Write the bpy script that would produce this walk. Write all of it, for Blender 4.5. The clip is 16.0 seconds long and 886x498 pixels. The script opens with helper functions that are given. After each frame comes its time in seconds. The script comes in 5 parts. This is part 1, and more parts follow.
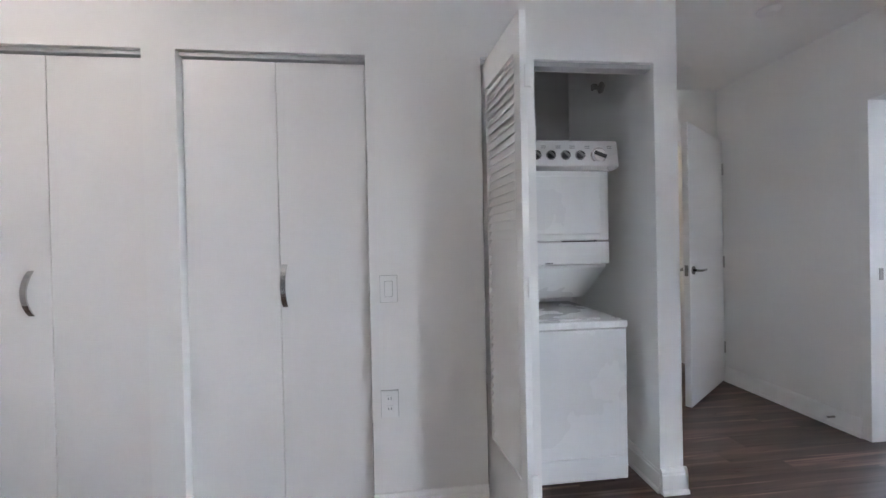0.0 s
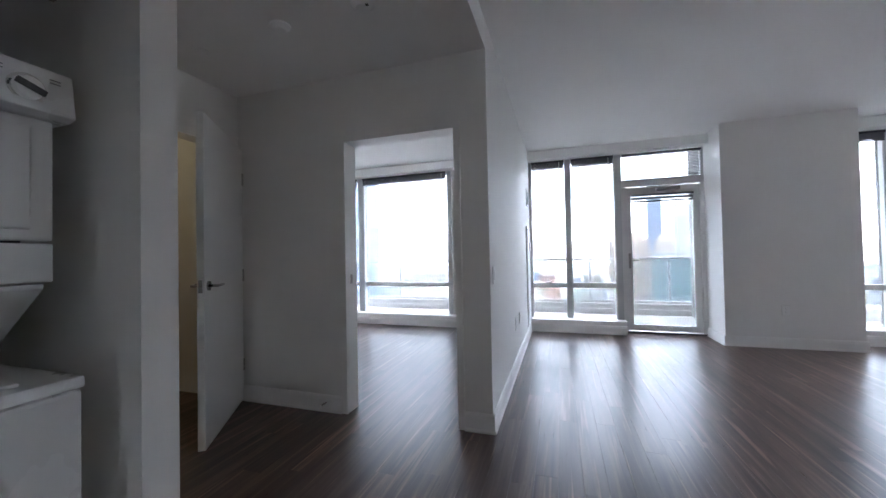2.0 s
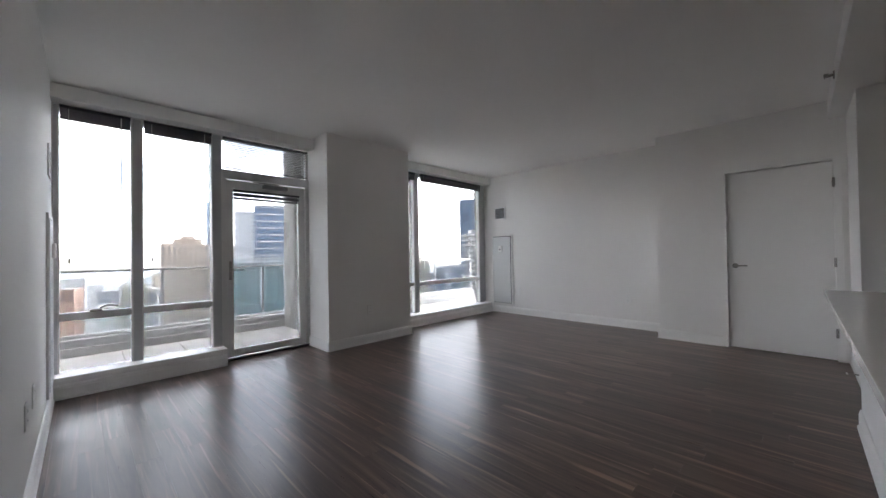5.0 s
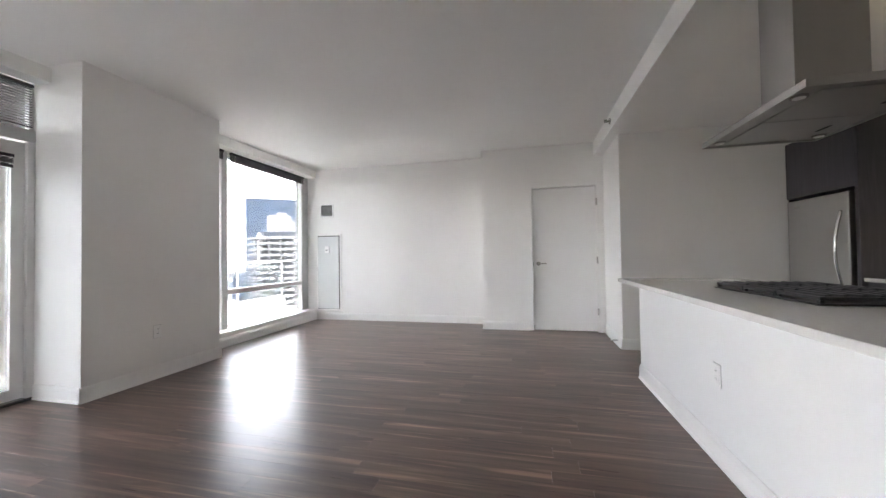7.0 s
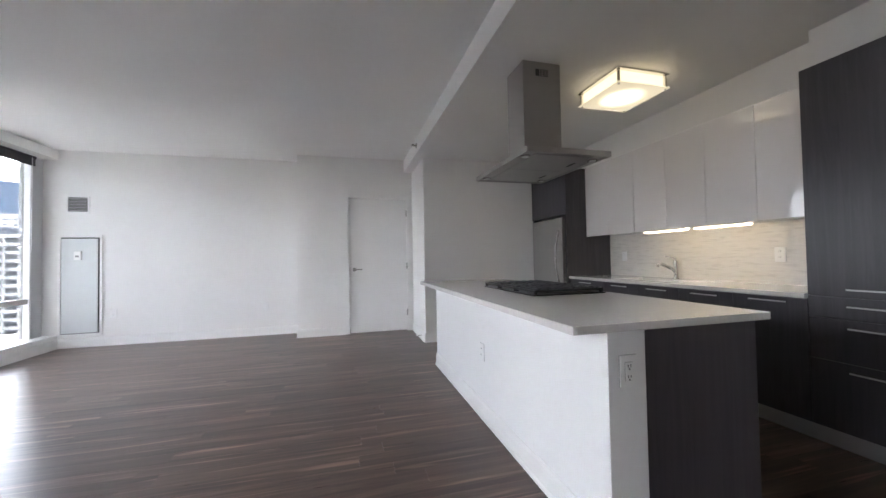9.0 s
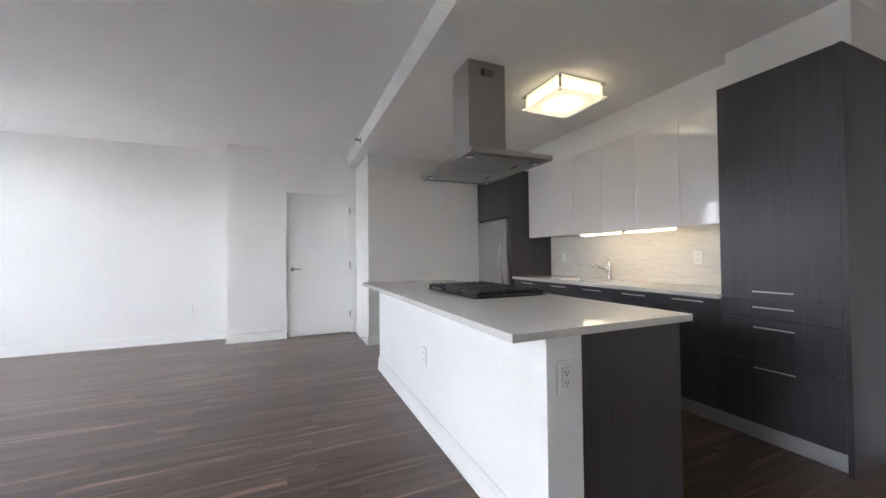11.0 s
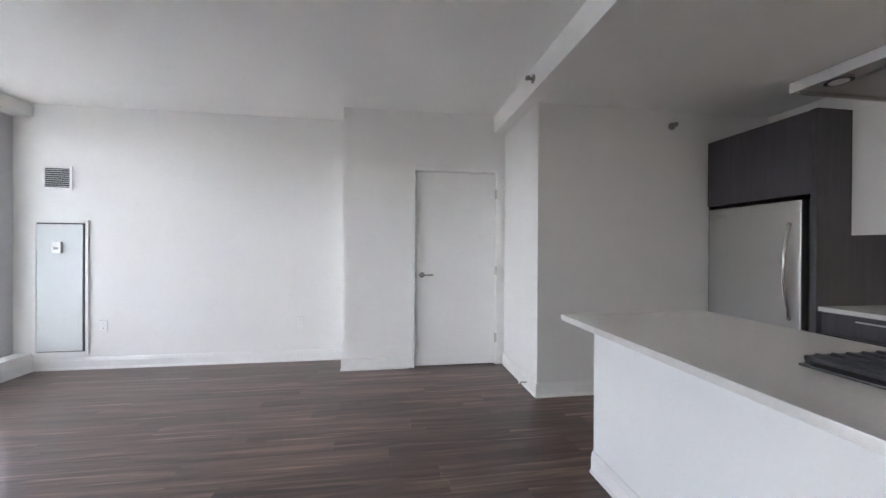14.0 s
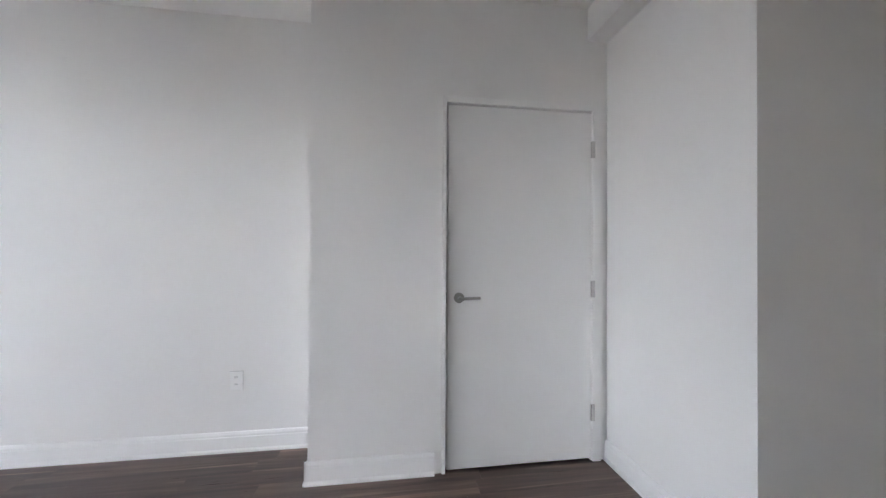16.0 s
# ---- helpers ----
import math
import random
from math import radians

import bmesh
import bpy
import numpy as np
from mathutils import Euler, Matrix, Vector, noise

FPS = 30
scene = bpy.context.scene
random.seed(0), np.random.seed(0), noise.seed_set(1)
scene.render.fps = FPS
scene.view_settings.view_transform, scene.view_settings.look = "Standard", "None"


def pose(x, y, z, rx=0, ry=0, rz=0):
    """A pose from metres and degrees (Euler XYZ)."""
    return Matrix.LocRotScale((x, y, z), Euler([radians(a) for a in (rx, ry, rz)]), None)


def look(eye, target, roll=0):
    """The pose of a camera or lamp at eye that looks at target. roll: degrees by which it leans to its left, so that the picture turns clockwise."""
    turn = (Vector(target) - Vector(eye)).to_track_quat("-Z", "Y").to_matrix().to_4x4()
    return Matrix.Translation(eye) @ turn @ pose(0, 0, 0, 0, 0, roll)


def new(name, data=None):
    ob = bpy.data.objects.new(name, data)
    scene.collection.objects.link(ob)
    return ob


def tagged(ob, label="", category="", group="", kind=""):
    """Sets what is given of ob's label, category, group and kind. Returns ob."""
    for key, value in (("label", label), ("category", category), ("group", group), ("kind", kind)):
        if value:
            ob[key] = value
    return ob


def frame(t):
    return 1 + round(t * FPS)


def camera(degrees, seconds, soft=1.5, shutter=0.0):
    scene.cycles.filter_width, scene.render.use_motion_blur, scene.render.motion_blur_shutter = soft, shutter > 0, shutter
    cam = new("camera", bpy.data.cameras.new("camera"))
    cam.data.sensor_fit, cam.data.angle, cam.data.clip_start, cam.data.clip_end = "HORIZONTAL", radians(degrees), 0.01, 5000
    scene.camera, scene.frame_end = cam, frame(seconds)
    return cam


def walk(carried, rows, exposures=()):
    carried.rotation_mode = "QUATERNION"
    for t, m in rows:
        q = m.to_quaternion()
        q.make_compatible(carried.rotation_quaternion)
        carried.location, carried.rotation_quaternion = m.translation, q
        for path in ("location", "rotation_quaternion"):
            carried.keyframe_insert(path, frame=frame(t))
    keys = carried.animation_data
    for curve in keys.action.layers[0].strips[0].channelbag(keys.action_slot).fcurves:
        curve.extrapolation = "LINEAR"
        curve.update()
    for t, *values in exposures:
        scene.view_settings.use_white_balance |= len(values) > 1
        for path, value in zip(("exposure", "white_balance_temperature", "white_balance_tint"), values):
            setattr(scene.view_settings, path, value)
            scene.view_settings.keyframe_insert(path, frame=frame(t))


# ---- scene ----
cam = camera(102.0, 16.0)
PATH = [
    (0, (0.121, 0.682, 1.236), (0.325, 2.672, 1.222), -1.2),
    (0.5, (0.186, 0.75, 1.189), (0.769, 2.663, 1.19), -1.1),
    (1, (0.306, 0.875, 1.192), (1.44, 2.522, 1.194), -1.1),
    (1.5, (0.438, 0.934, 1.184), (2.023, 2.153, 1.205), -1.0),
    (2, (0.526, 1.016, 1.185), (2.428, 1.633, 1.22), -1.1),
    (2.5, (0.614, 1.065, 1.203), (2.613, 1.024, 1.233), -1.4),
    (3, (0.824, 1.099, 1.201), (2.743, 0.538, 1.224), -1.3),
    (3.5, (1.009, 1.142, 1.215), (2.778, 0.208, 1.241), -1.2),
    (6, (2.017, 1.297, 1.203), (3.061, -0.409, 1.233), -0.8),
    (6.5, (2.186, 1.277, 1.164), (2.897, -0.592, 1.201), -0.8),
    (7, (2.356, 1.228, 1.142), (2.813, -0.718, 1.18), -0.8),
    (7.5, (2.372, 1.242, 1.136), (2.612, -0.743, 1.187), -1.1),
    (8, (2.353, 1.32, 1.145), (2.318, -0.678, 1.204), -0.9),
    (8.5, (2.297, 1.423, 1.158), (2.025, -0.552, 1.213), -1.1),
    (9, (2.31, 1.454, 1.164), (1.792, -0.477, 1.214), -1.0),
    (9.5, (2.289, 1.453, 1.173), (1.65, -0.441, 1.221), -1.0),
    (12, (2.235, 1.115, 1.212), (1.425, -0.713, 1.245), -0.4),
    (12.5, (2.299, 0.817, 1.238), (1.586, -1.051, 1.258), -0.1),
    (13, (2.405, 0.443, 1.264), (1.841, -1.476, 1.29), 0.2),
    (13.5, (2.487, -0.029, 1.289), (2.069, -1.985, 1.294), 0.2),
    (14, (2.543, -0.464, 1.304), (2.249, -2.442, 1.296), 0.3),
    (14.5, (2.564, -0.884, 1.302), (2.298, -2.867, 1.311), 0.4),
    (15, (2.548, -1.361, 1.284), (2.306, -3.346, 1.306), 0.5),
    (15.5, (2.581, -1.861, 1.275), (2.325, -3.845, 1.287), 0.5),
    (16, (2.591, -2.311, 1.271), (2.3, -4.29, 1.287), 0.3),
]
walk(cam, [(t, look(e, g, r)) for t, e, g, r in PATH],
     [(0.0, 6.72, 5950, 15), (0.5, 6.62, 5950, 15), (1.0, 5.62, 5900, 14.5), (1.5, 5.35, 5850, 14), (2.0, 5.30, 6000, 14.5), (2.5, 5.00, 6250, 15), (3.0, 4.70, 6500, 15), (3.5, 4.25, 6500, 15), (5.0, 4.45, 6700, 15),
      (6.0, 4.75, 6850, 15), (6.5, 5.20, 6900, 15), (7.0, 5.65, 6900, 15), (8.0, 5.35, 6800, 15), (8.5, 5.35, 6550, 15), (9.0, 5.60, 6500, 15), (9.5, 5.95, 6500, 14.5), (12.0, 5.95, 6500, 14.5), (13.0, 5.85, 6500, 14.5), (16.0, 5.45, 6500, 14.5)])

# ---- world and lights ----
scene.cycles.max_bounces, scene.cycles.diffuse_bounces = 16, 10
world = bpy.data.worlds.new("sky")
scene.world = world
world.use_nodes = True
wn, wl = world.node_tree.nodes, world.node_tree.links
for n in list(wn):
    wn.remove(n)
w_out = wn.new("ShaderNodeOutputWorld")
w_bg = wn.new("ShaderNodeBackground")
w_sky = wn.new("ShaderNodeTexSky")
w_sky.sky_type = "NISHITA"
w_sky.sun_disc = False
w_sky.sun_elevation = radians(48)
w_sky.sun_rotation = radians(176)
w_sky.air_density = 1.0
w_sky.dust_density = 1.6
w_co = wn.new("ShaderNodeTexCoord")
w_map = wn.new("ShaderNodeMapping")
w_map.inputs["Scale"].default_value = (1.0, 1.0, 4.0)
w_noise = wn.new("ShaderNodeTexNoise")
w_noise.inputs["Scale"].default_value = 2.2
w_noise.inputs["Detail"].default_value = 7.0
w_noise.inputs["Roughness"].default_value = 0.5
w_ramp = wn.new("ShaderNodeValToRGB")
w_ramp.color_ramp.elements[0].position = 0.40
w_ramp.color_ramp.elements[0].color = (0.12, 0.12, 0.12, 1)
w_ramp.color_ramp.elements[1].position = 0.66
w_ramp.color_ramp.elements[1].color = (0.97, 0.97, 0.97, 1)
w_mix = wn.new("ShaderNodeMix")
w_mix.data_type = "RGBA"
w_mix.inputs[7].default_value = (16.5, 17.0, 17.6, 1)
wl.new(w_co.outputs["Generated"], w_map.inputs["Vector"])
wl.new(w_map.outputs["Vector"], w_noise.inputs["Vector"])
wl.new(w_noise.outputs["Fac"], w_ramp.inputs["Fac"])
wl.new(w_ramp.outputs["Color"], w_mix.inputs[0])
wl.new(w_sky.outputs["Color"], w_mix.inputs[6])
w_sep = wn.new("ShaderNodeSeparateXYZ")
w_up = wn.new("ShaderNodeMapRange")
w_up.inputs[1].default_value, w_up.inputs[2].default_value = 0.0, 0.75
w_up.inputs[3].default_value, w_up.inputs[4].default_value = 1.0, 0.8
w_scale = wn.new("ShaderNodeVectorMath")
w_scale.operation = "SCALE"
wl.new(w_co.outputs["Generated"], w_sep.inputs[0])
wl.new(w_sep.outputs["Z"], w_up.inputs[0])
w_side = wn.new("ShaderNodeMapRange")
w_side.inputs[1].default_value, w_side.inputs[2].default_value = -1.0, 1.0
w_side.inputs[3].default_value, w_side.inputs[4].default_value = 1.65, 0.4
w_both = wn.new("ShaderNodeMath")
w_both.operation = "MULTIPLY"
wl.new(w_sep.outputs["Y"], w_side.inputs[0])
wl.new(w_up.outputs[0], w_both.inputs[0])
wl.new(w_side.outputs[0], w_both.inputs[1])
wl.new(w_mix.outputs[2], w_scale.inputs[0])
wl.new(w_both.outputs[0], w_scale.inputs["Scale"])
wl.new(w_scale.outputs[0], w_bg.inputs["Color"])
w_bg.inputs["Strength"].default_value = 0.15
wl.new(w_bg.outputs["Background"], w_out.inputs["Surface"])

sun = new("sun", bpy.data.lights.new("sun", "SUN"))
sun.data.energy = 1.5
sun.data.angle = radians(12)
sun.data.color = (1.0, 0.95, 0.88)
sun.matrix_world = look((4, -60, 66), (0, 0, 0))


# ---- materials ----
def shader(name):
    m = bpy.data.materials.new(name)
    m.use_nodes = True
    return m, m.node_tree.nodes, m.node_tree.links, m.node_tree.nodes["Principled BSDF"]


def surface(name, colour, rough=0.5, metal=0.0, vary=0.06, scale=3.0, bump=0.05, grain=120.0, stretch=(1, 1, 1), coat=0.0, rough_vary=0.08, specular=0.5):
    """A painted, metal or plastic surface with blotches and a fine grain."""
    m, n, l, b = shader(name)
    co = n.new("ShaderNodeTexCoord")
    mp = n.new("ShaderNodeMapping")
    mp.inputs["Scale"].default_value = stretch
    l.new(co.outputs["Object"], mp.inputs["Vector"])
    big = n.new("ShaderNodeTexNoise")
    big.inputs["Scale"].default_value = scale
    big.inputs["Detail"].default_value = 4
    fine = n.new("ShaderNodeTexNoise")
    fine.inputs["Scale"].default_value = grain
    fine.inputs["Detail"].default_value = 3
    l.new(mp.outputs["Vector"], big.inputs["Vector"])
    l.new(mp.outputs["Vector"], fine.inputs["Vector"])
    add = n.new("ShaderNodeMath")
    add.operation = "MULTIPLY_ADD"
    add.inputs[1].default_value = 0.35
    l.new(fine.outputs["Fac"], add.inputs[0])
    l.new(big.outputs["Fac"], add.inputs[2])
    rg = n.new("ShaderNodeMapRange")
    rg.inputs[1].default_value, rg.inputs[2].default_value = 0.35, 1.0
    rg.inputs[3].default_value, rg.inputs[4].default_value = 1 - vary, 1 + vary
    l.new(add.outputs[0], rg.inputs[0])
    mul = n.new("ShaderNodeVectorMath")
    mul.operation = "SCALE"
    mul.inputs[0].default_value = colour
    l.new(rg.outputs[0], mul.inputs["Scale"])
    l.new(mul.outputs[0], b.inputs["Base Color"])
    rr = n.new("ShaderNodeMapRange")
    rr.inputs[1].default_value, rr.inputs[2].default_value = 0.3, 0.7
    rr.inputs[3].default_value, rr.inputs[4].default_value = max(0.02, rough * (1 - rough_vary * 2)), min(1, rough * (1 + rough_vary * 2))
    l.new(big.outputs["Fac"], rr.inputs[0])
    l.new(rr.outputs[0], b.inputs["Roughness"])
    b.inputs["Metallic"].default_value = metal
    b.inputs["Coat Weight"].default_value = coat
    b.inputs["Specular IOR Level"].default_value = specular
    if bump:
        bp = n.new("ShaderNodeBump")
        bp.inputs["Strength"].default_value = bump
        bp.inputs["Distance"].default_value = 0.002
        l.new(fine.outputs["Fac"], bp.inputs["Height"])
        l.new(bp.outputs[0], b.inputs["Normal"])
    return m


def wood(name, dark, mid, light, rough, along=(1.2, 26, 26), by_object=True, coat=0.0, streak=0.62, bump=0.12, spec=0.5, island=False, flame=None):
    """Streaky wood grain that runs along x; each board takes its own stretch of the grain."""
    m, n, l, b = shader(name)
    co = n.new("ShaderNodeTexCoord")
    info = n.new("ShaderNodeObjectInfo")
    off = n.new("ShaderNodeVectorMath")
    off.operation = "MULTIPLY_ADD"
    off.inputs[1].default_value = (37, 91, 53)
    off.inputs[0].default_value = (0, 0, 0)
    geo = n.new("ShaderNodeNewGeometry")
    chance = geo.outputs["Random Per Island"] if island else info.outputs["Random"]
    if by_object:
        l.new(chance, off.inputs[0])
    l.new(co.outputs["Object"], off.inputs[2])
    mp = n.new("ShaderNodeMapping")
    mp.inputs["Scale"].default_value = along
    l.new(off.outputs[0], mp.inputs["Vector"])
    a = n.new("ShaderNodeTexNoise")
    a.inputs["Scale"].default_value = 1.0
    a.inputs["Detail"].default_value = 6
    a.inputs["Roughness"].default_value = 0.62
    a.inputs["Distortion"].default_value = 0.9
    l.new(mp.outputs["Vector"], a.inputs["Vector"])
    mp2 = n.new("ShaderNodeMapping")
    mp2.inputs["Scale"].default_value = (along[0] * 5, along[1] * 9, along[2] * 9)
    l.new(off.outputs[0], mp2.inputs["Vector"])
    f = n.new("ShaderNodeTexNoise")
    f.inputs["Scale"].default_value = 1.0
    f.inputs["Detail"].default_value = 3
    l.new(mp2.outputs["Vector"], f.inputs["Vector"])
    mix = n.new("ShaderNodeMath")
    mix.operation = "MULTIPLY_ADD"
    mix.inputs[1].default_value = 0.16
    l.new(f.outputs["Fac"], mix.inputs[0])
    l.new(a.outputs["Fac"], mix.inputs[2])
    r = n.new("ShaderNodeValToRGB")
    e = r.color_ramp.elements
    e[0].position, e[0].color = 0.42, (*dark, 1)
    e[1].position, e[1].color = 0.86, (*light, 1)
    k = r.color_ramp.elements.new(streak)
    k.color = (*mid, 1)
    l.new(mix.outputs[0], r.inputs["Fac"])
    br = n.new("ShaderNodeMapRange")
    br.inputs[3].default_value, br.inputs[4].default_value = 0.78, 1.22
    l.new(chance, br.inputs[0])
    sc = n.new("ShaderNodeVectorMath")
    sc.operation = "SCALE"
    tone = r.outputs["Color"]
    if flame:
        # thin pale sapwood streaks along the boards
        mp3 = n.new("ShaderNodeMapping")
        mp3.inputs["Scale"].default_value = (1.1, 30, 30)
        l.new(off.outputs[0], mp3.inputs["Vector"])
        st = n.new("ShaderNodeTexNoise")
        st.inputs["Scale"].default_value = 1.0
        st.inputs["Detail"].default_value = 2
        st.inputs["Distortion"].default_value = 0.4
        l.new(mp3.outputs["Vector"], st.inputs["Vector"])
        sr = n.new("ShaderNodeMapRange")
        sr.inputs[1].default_value, sr.inputs[2].default_value = 0.60, 0.74
        sr.inputs[3].default_value, sr.inputs[4].default_value = 0.0, 0.75
        l.new(st.outputs["Fac"], sr.inputs[0])
        fm = n.new("ShaderNodeMix")
        fm.data_type = "RGBA"
        fm.inputs[7].default_value = (*flame, 1)
        l.new(sr.outputs[0], fm.inputs[0])
        l.new(tone, fm.inputs[6])
        tone = fm.outputs[2]
    l.new(tone, sc.inputs[0])
    if by_object:
        l.new(br.outputs[0], sc.inputs["Scale"])
    l.new(sc.outputs[0], b.inputs["Base Color"])
    rr = n.new("ShaderNodeMapRange")
    rr.inputs[3].default_value, rr.inputs[4].default_value = rough * 0.85, rough * 1.2
    l.new(f.outputs["Fac"], rr.inputs[0])
    l.new(rr.outputs[0], b.inputs["Roughness"])
    b.inputs["Coat Weight"].default_value = coat
    b.inputs["Specular IOR Level"].default_value = spec
    bp = n.new("ShaderNodeBump")
    bp.inputs["Strength"].default_value = bump
    bp.inputs["Distance"].default_value = 0.001
    l.new(mix.outputs[0], bp.inputs["Height"])
    l.new(bp.outputs[0], b.inputs["Normal"])
    return m


def glass(name, tint=(0.335, 0.34, 0.342), gloss=0.025):
    """A thin pane: its tint dims the view through it, with a weak mirror image that grows at a glance."""
    m, n, l, b = shader(name)
    n.remove(b)
    tr = n.new("ShaderNodeBsdfTransparent")
    tr.inputs[0].default_value = (*tint, 1)
    gl = n.new("ShaderNodeBsdfGlossy")
    gl.inputs["Roughness"].default_value = 0.02
    lw = n.new("ShaderNodeLayerWeight")
    pw = n.new("ShaderNodeMath")
    pw.operation = "POWER"
    pw.inputs[1].default_value = 4.0
    l.new(lw.outputs["Facing"], pw.inputs[0])
    fr = n.new("ShaderNodeMath")
    fr.operation = "MULTIPLY_ADD"
    fr.inputs[1].default_value, fr.inputs[2].default_value = 0.45, gloss
    l.new(pw.outputs[0], fr.inputs[0])
    mx = n.new("ShaderNodeMixShader")
    l.new(fr.outputs[0], mx.inputs[0])
    l.new(tr.outputs[0], mx.inputs[1])
    l.new(gl.outputs[0], mx.inputs[2])
    l.new(mx.outputs[0], n["Material Output"].inputs["Surface"])
    return m


def glow(name, colour, strength):
    m, n, l, b = shader(name)
    b.inputs["Base Color"].default_value = (0.8, 0.78, 0.72, 1)
    b.inputs["Emission Color"].default_value = (*colour, 1)
    b.inputs["Emission Strength"].default_value = strength
    b.inputs["Roughness"].default_value = 0.4
    return m


M_WALL = surface("wall_paint", (0.86, 0.852, 0.835), 0.64, specular=0.35, vary=0.03, scale=1.3, bump=0.10, grain=260)
M_CEIL = surface("ceiling_paint", (0.90, 0.895, 0.88), 0.8, vary=0.03, scale=0.9, bump=0.12, grain=220)
M_TRIM = surface("trim_paint", (0.87, 0.865, 0.85), 0.38, vary=0.02, scale=3, bump=0.03, grain=90)
M_DOOR = surface("door_paint", (0.84, 0.835, 0.82), 0.42, vary=0.025, scale=2, bump=0.04, grain=150)
M_CLOSET = surface("closet_door_laminate", (0.84, 0.83, 0.815), 0.36, rough_vary=0.015, vary=0.02, scale=1.5, bump=0.05, grain=60)
M_FRAME = surface("window_frame_paint", (0.74, 0.74, 0.73), 0.35, vary=0.03, scale=4, bump=0.02)
M_ALU = surface("window_frame_grey", (0.55, 0.555, 0.56), 0.38, metal=0.3, vary=0.04, scale=5, bump=0.02)
# The dark default tint lowers outdoor brightness; shadowless panes still let daylight in.
M_GLASS = glass("window_glass")
M_RAILGLASS = glass("railing_glass", (0.955, 0.975, 0.975), 0.015)
FLOOR_LOOK = dict(dark=(0.046, 0.029, 0.024), mid=(0.108, 0.070, 0.056), light=(0.235, 0.155, 0.12), rough=0.29, along=(0.7, 12, 12), streak=0.64, bump=0.03, flame=(0.33, 0.215, 0.165))
M_FLOOR = wood("walnut_plank", **FLOOR_LOOK)
M_FLOOR_REST = wood("walnut_planks", island=True, **FLOOR_LOOK)
M_SUB = surface("plank_joint", (0.012, 0.009, 0.008), 0.8)
M_DARKWOOD = wood("dark_laminate", (0.046, 0.043, 0.049), (0.057, 0.053, 0.060), (0.072, 0.067, 0.075), 0.34, along=(30, 30, 1.6), by_object=False, streak=0.6, bump=0.06)
M_GLOSSWHITE = surface("gloss_white_lacquer", (0.85, 0.825, 0.82), 0.10, vary=0.015, scale=2, bump=0.0, coat=0.5, rough_vary=0.02)
M_QUARTZ = surface("quartz_top", (0.70, 0.685, 0.66), 0.09, vary=0.05, scale=60, bump=0.0, grain=600, rough_vary=0.05)
M_ISLAND = surface("island_panel_paint", (0.87, 0.87, 0.865), 0.45, vary=0.02, scale=2, bump=0.05)
M_STEEL = surface("brushed_steel", (0.43, 0.42, 0.405), 0.36, metal=1.0, vary=0.02, scale=1.2, bump=0.0, grain=25, stretch=(14, 14, 0.6), rough_vary=0.01)
M_CHROME = surface("chrome", (0.62, 0.61, 0.60), 0.16, metal=1.0, vary=0.02, bump=0.0)
M_PULL = surface("satin_steel_pull", (0.58, 0.58, 0.57), 0.34, metal=0.7, vary=0.02, bump=0.0)
M_NICKEL = surface("satin_nickel", (0.33, 0.32, 0.30), 0.30, metal=1.0, vary=0.04, bump=0.0)
M_BLACK = surface("black_enamel", (0.010, 0.010, 0.011), 0.30, vary=0.1, bump=0.03)
M_IRON = surface("cast_iron", (0.012, 0.012, 0.014), 0.42, vary=0.15, bump=0.25, grain=300)
M_APPL = surface("appliance_enamel", (0.80, 0.805, 0.80), 0.28, vary=0.015, scale=2, bump=0.03, grain=200)
M_PLASTIC = surface("white_plastic", (0.87, 0.87, 0.86), 0.35, vary=0.02, bump=0.0)
M_SLOT = surface("dark_slot", (0.03, 0.03, 0.03), 0.6, bump=0.0)
M_DARKPL = surface("dark_plastic", (0.05, 0.05, 0.055), 0.35, bump=0.0)
M_GREYPL = surface("grey_plastic", (0.30, 0.30, 0.30), 0.45, bump=0.0)
M_BLIND = surface("blind_slat", (0.035, 0.030, 0.040), 0.45, metal=0.3, vary=0.08, bump=0.0)
# Grey that paints the shadow lines round wall plates and rockers.
M_PLATE_SHADE = surface("plate_edge_shade", (0.45, 0.45, 0.445), 0.5, bump=0.0)
M_SLATG = surface("blind_slat_grey", (0.10, 0.097, 0.105), 0.45, metal=0.2, vary=0.08, bump=0.0)
M_SLATW = surface("blind_slat_white", (0.60, 0.60, 0.60), 0.45, vary=0.04, bump=0.0)
M_PANEL = surface("access_panel_steel", (0.66, 0.68, 0.68), 0.40, metal=0.1, vary=0.03, bump=0.02)
M_CONC = surface("concrete", (0.42, 0.41, 0.39), 0.85, vary=0.10, scale=2, bump=0.25, grain=60)
M_CURB = surface("curb_coating", (0.44, 0.445, 0.45), 0.7, vary=0.10, scale=3, bump=0.12, grain=90)
M_PAVER = surface("balcony_paver", (0.46, 0.445, 0.42), 0.85, vary=0.10, scale=5, bump=0.25, grain=120)
M_SPLASH = surface("stone_tile", (0.76, 0.74, 0.70), 0.30, vary=0.08, scale=9, bump=0.06, grain=60, stretch=(1, 1, 8))
M_DUCT = surface("foil_duct", (0.60, 0.60, 0.61), 0.25, metal=1.0, vary=0.1, bump=0.3, grain=60)
M_DIFF = glow("lamp_glass_side", (1.0, 0.85, 0.54), 0.028)
M_DIFF_B = glow("lamp_glass_sheet", (1.0, 0.88, 0.58), 0.2)
dn, dl = M_DIFF_B.node_tree.nodes, M_DIFF_B.node_tree.links
d_co, d_len, d_rg = dn.new("ShaderNodeTexCoord"), dn.new("ShaderNodeVectorMath"), dn.new("ShaderNodeMapRange")
d_len.operation = "LENGTH"
d_rg.interpolation_type = "SMOOTHSTEP"
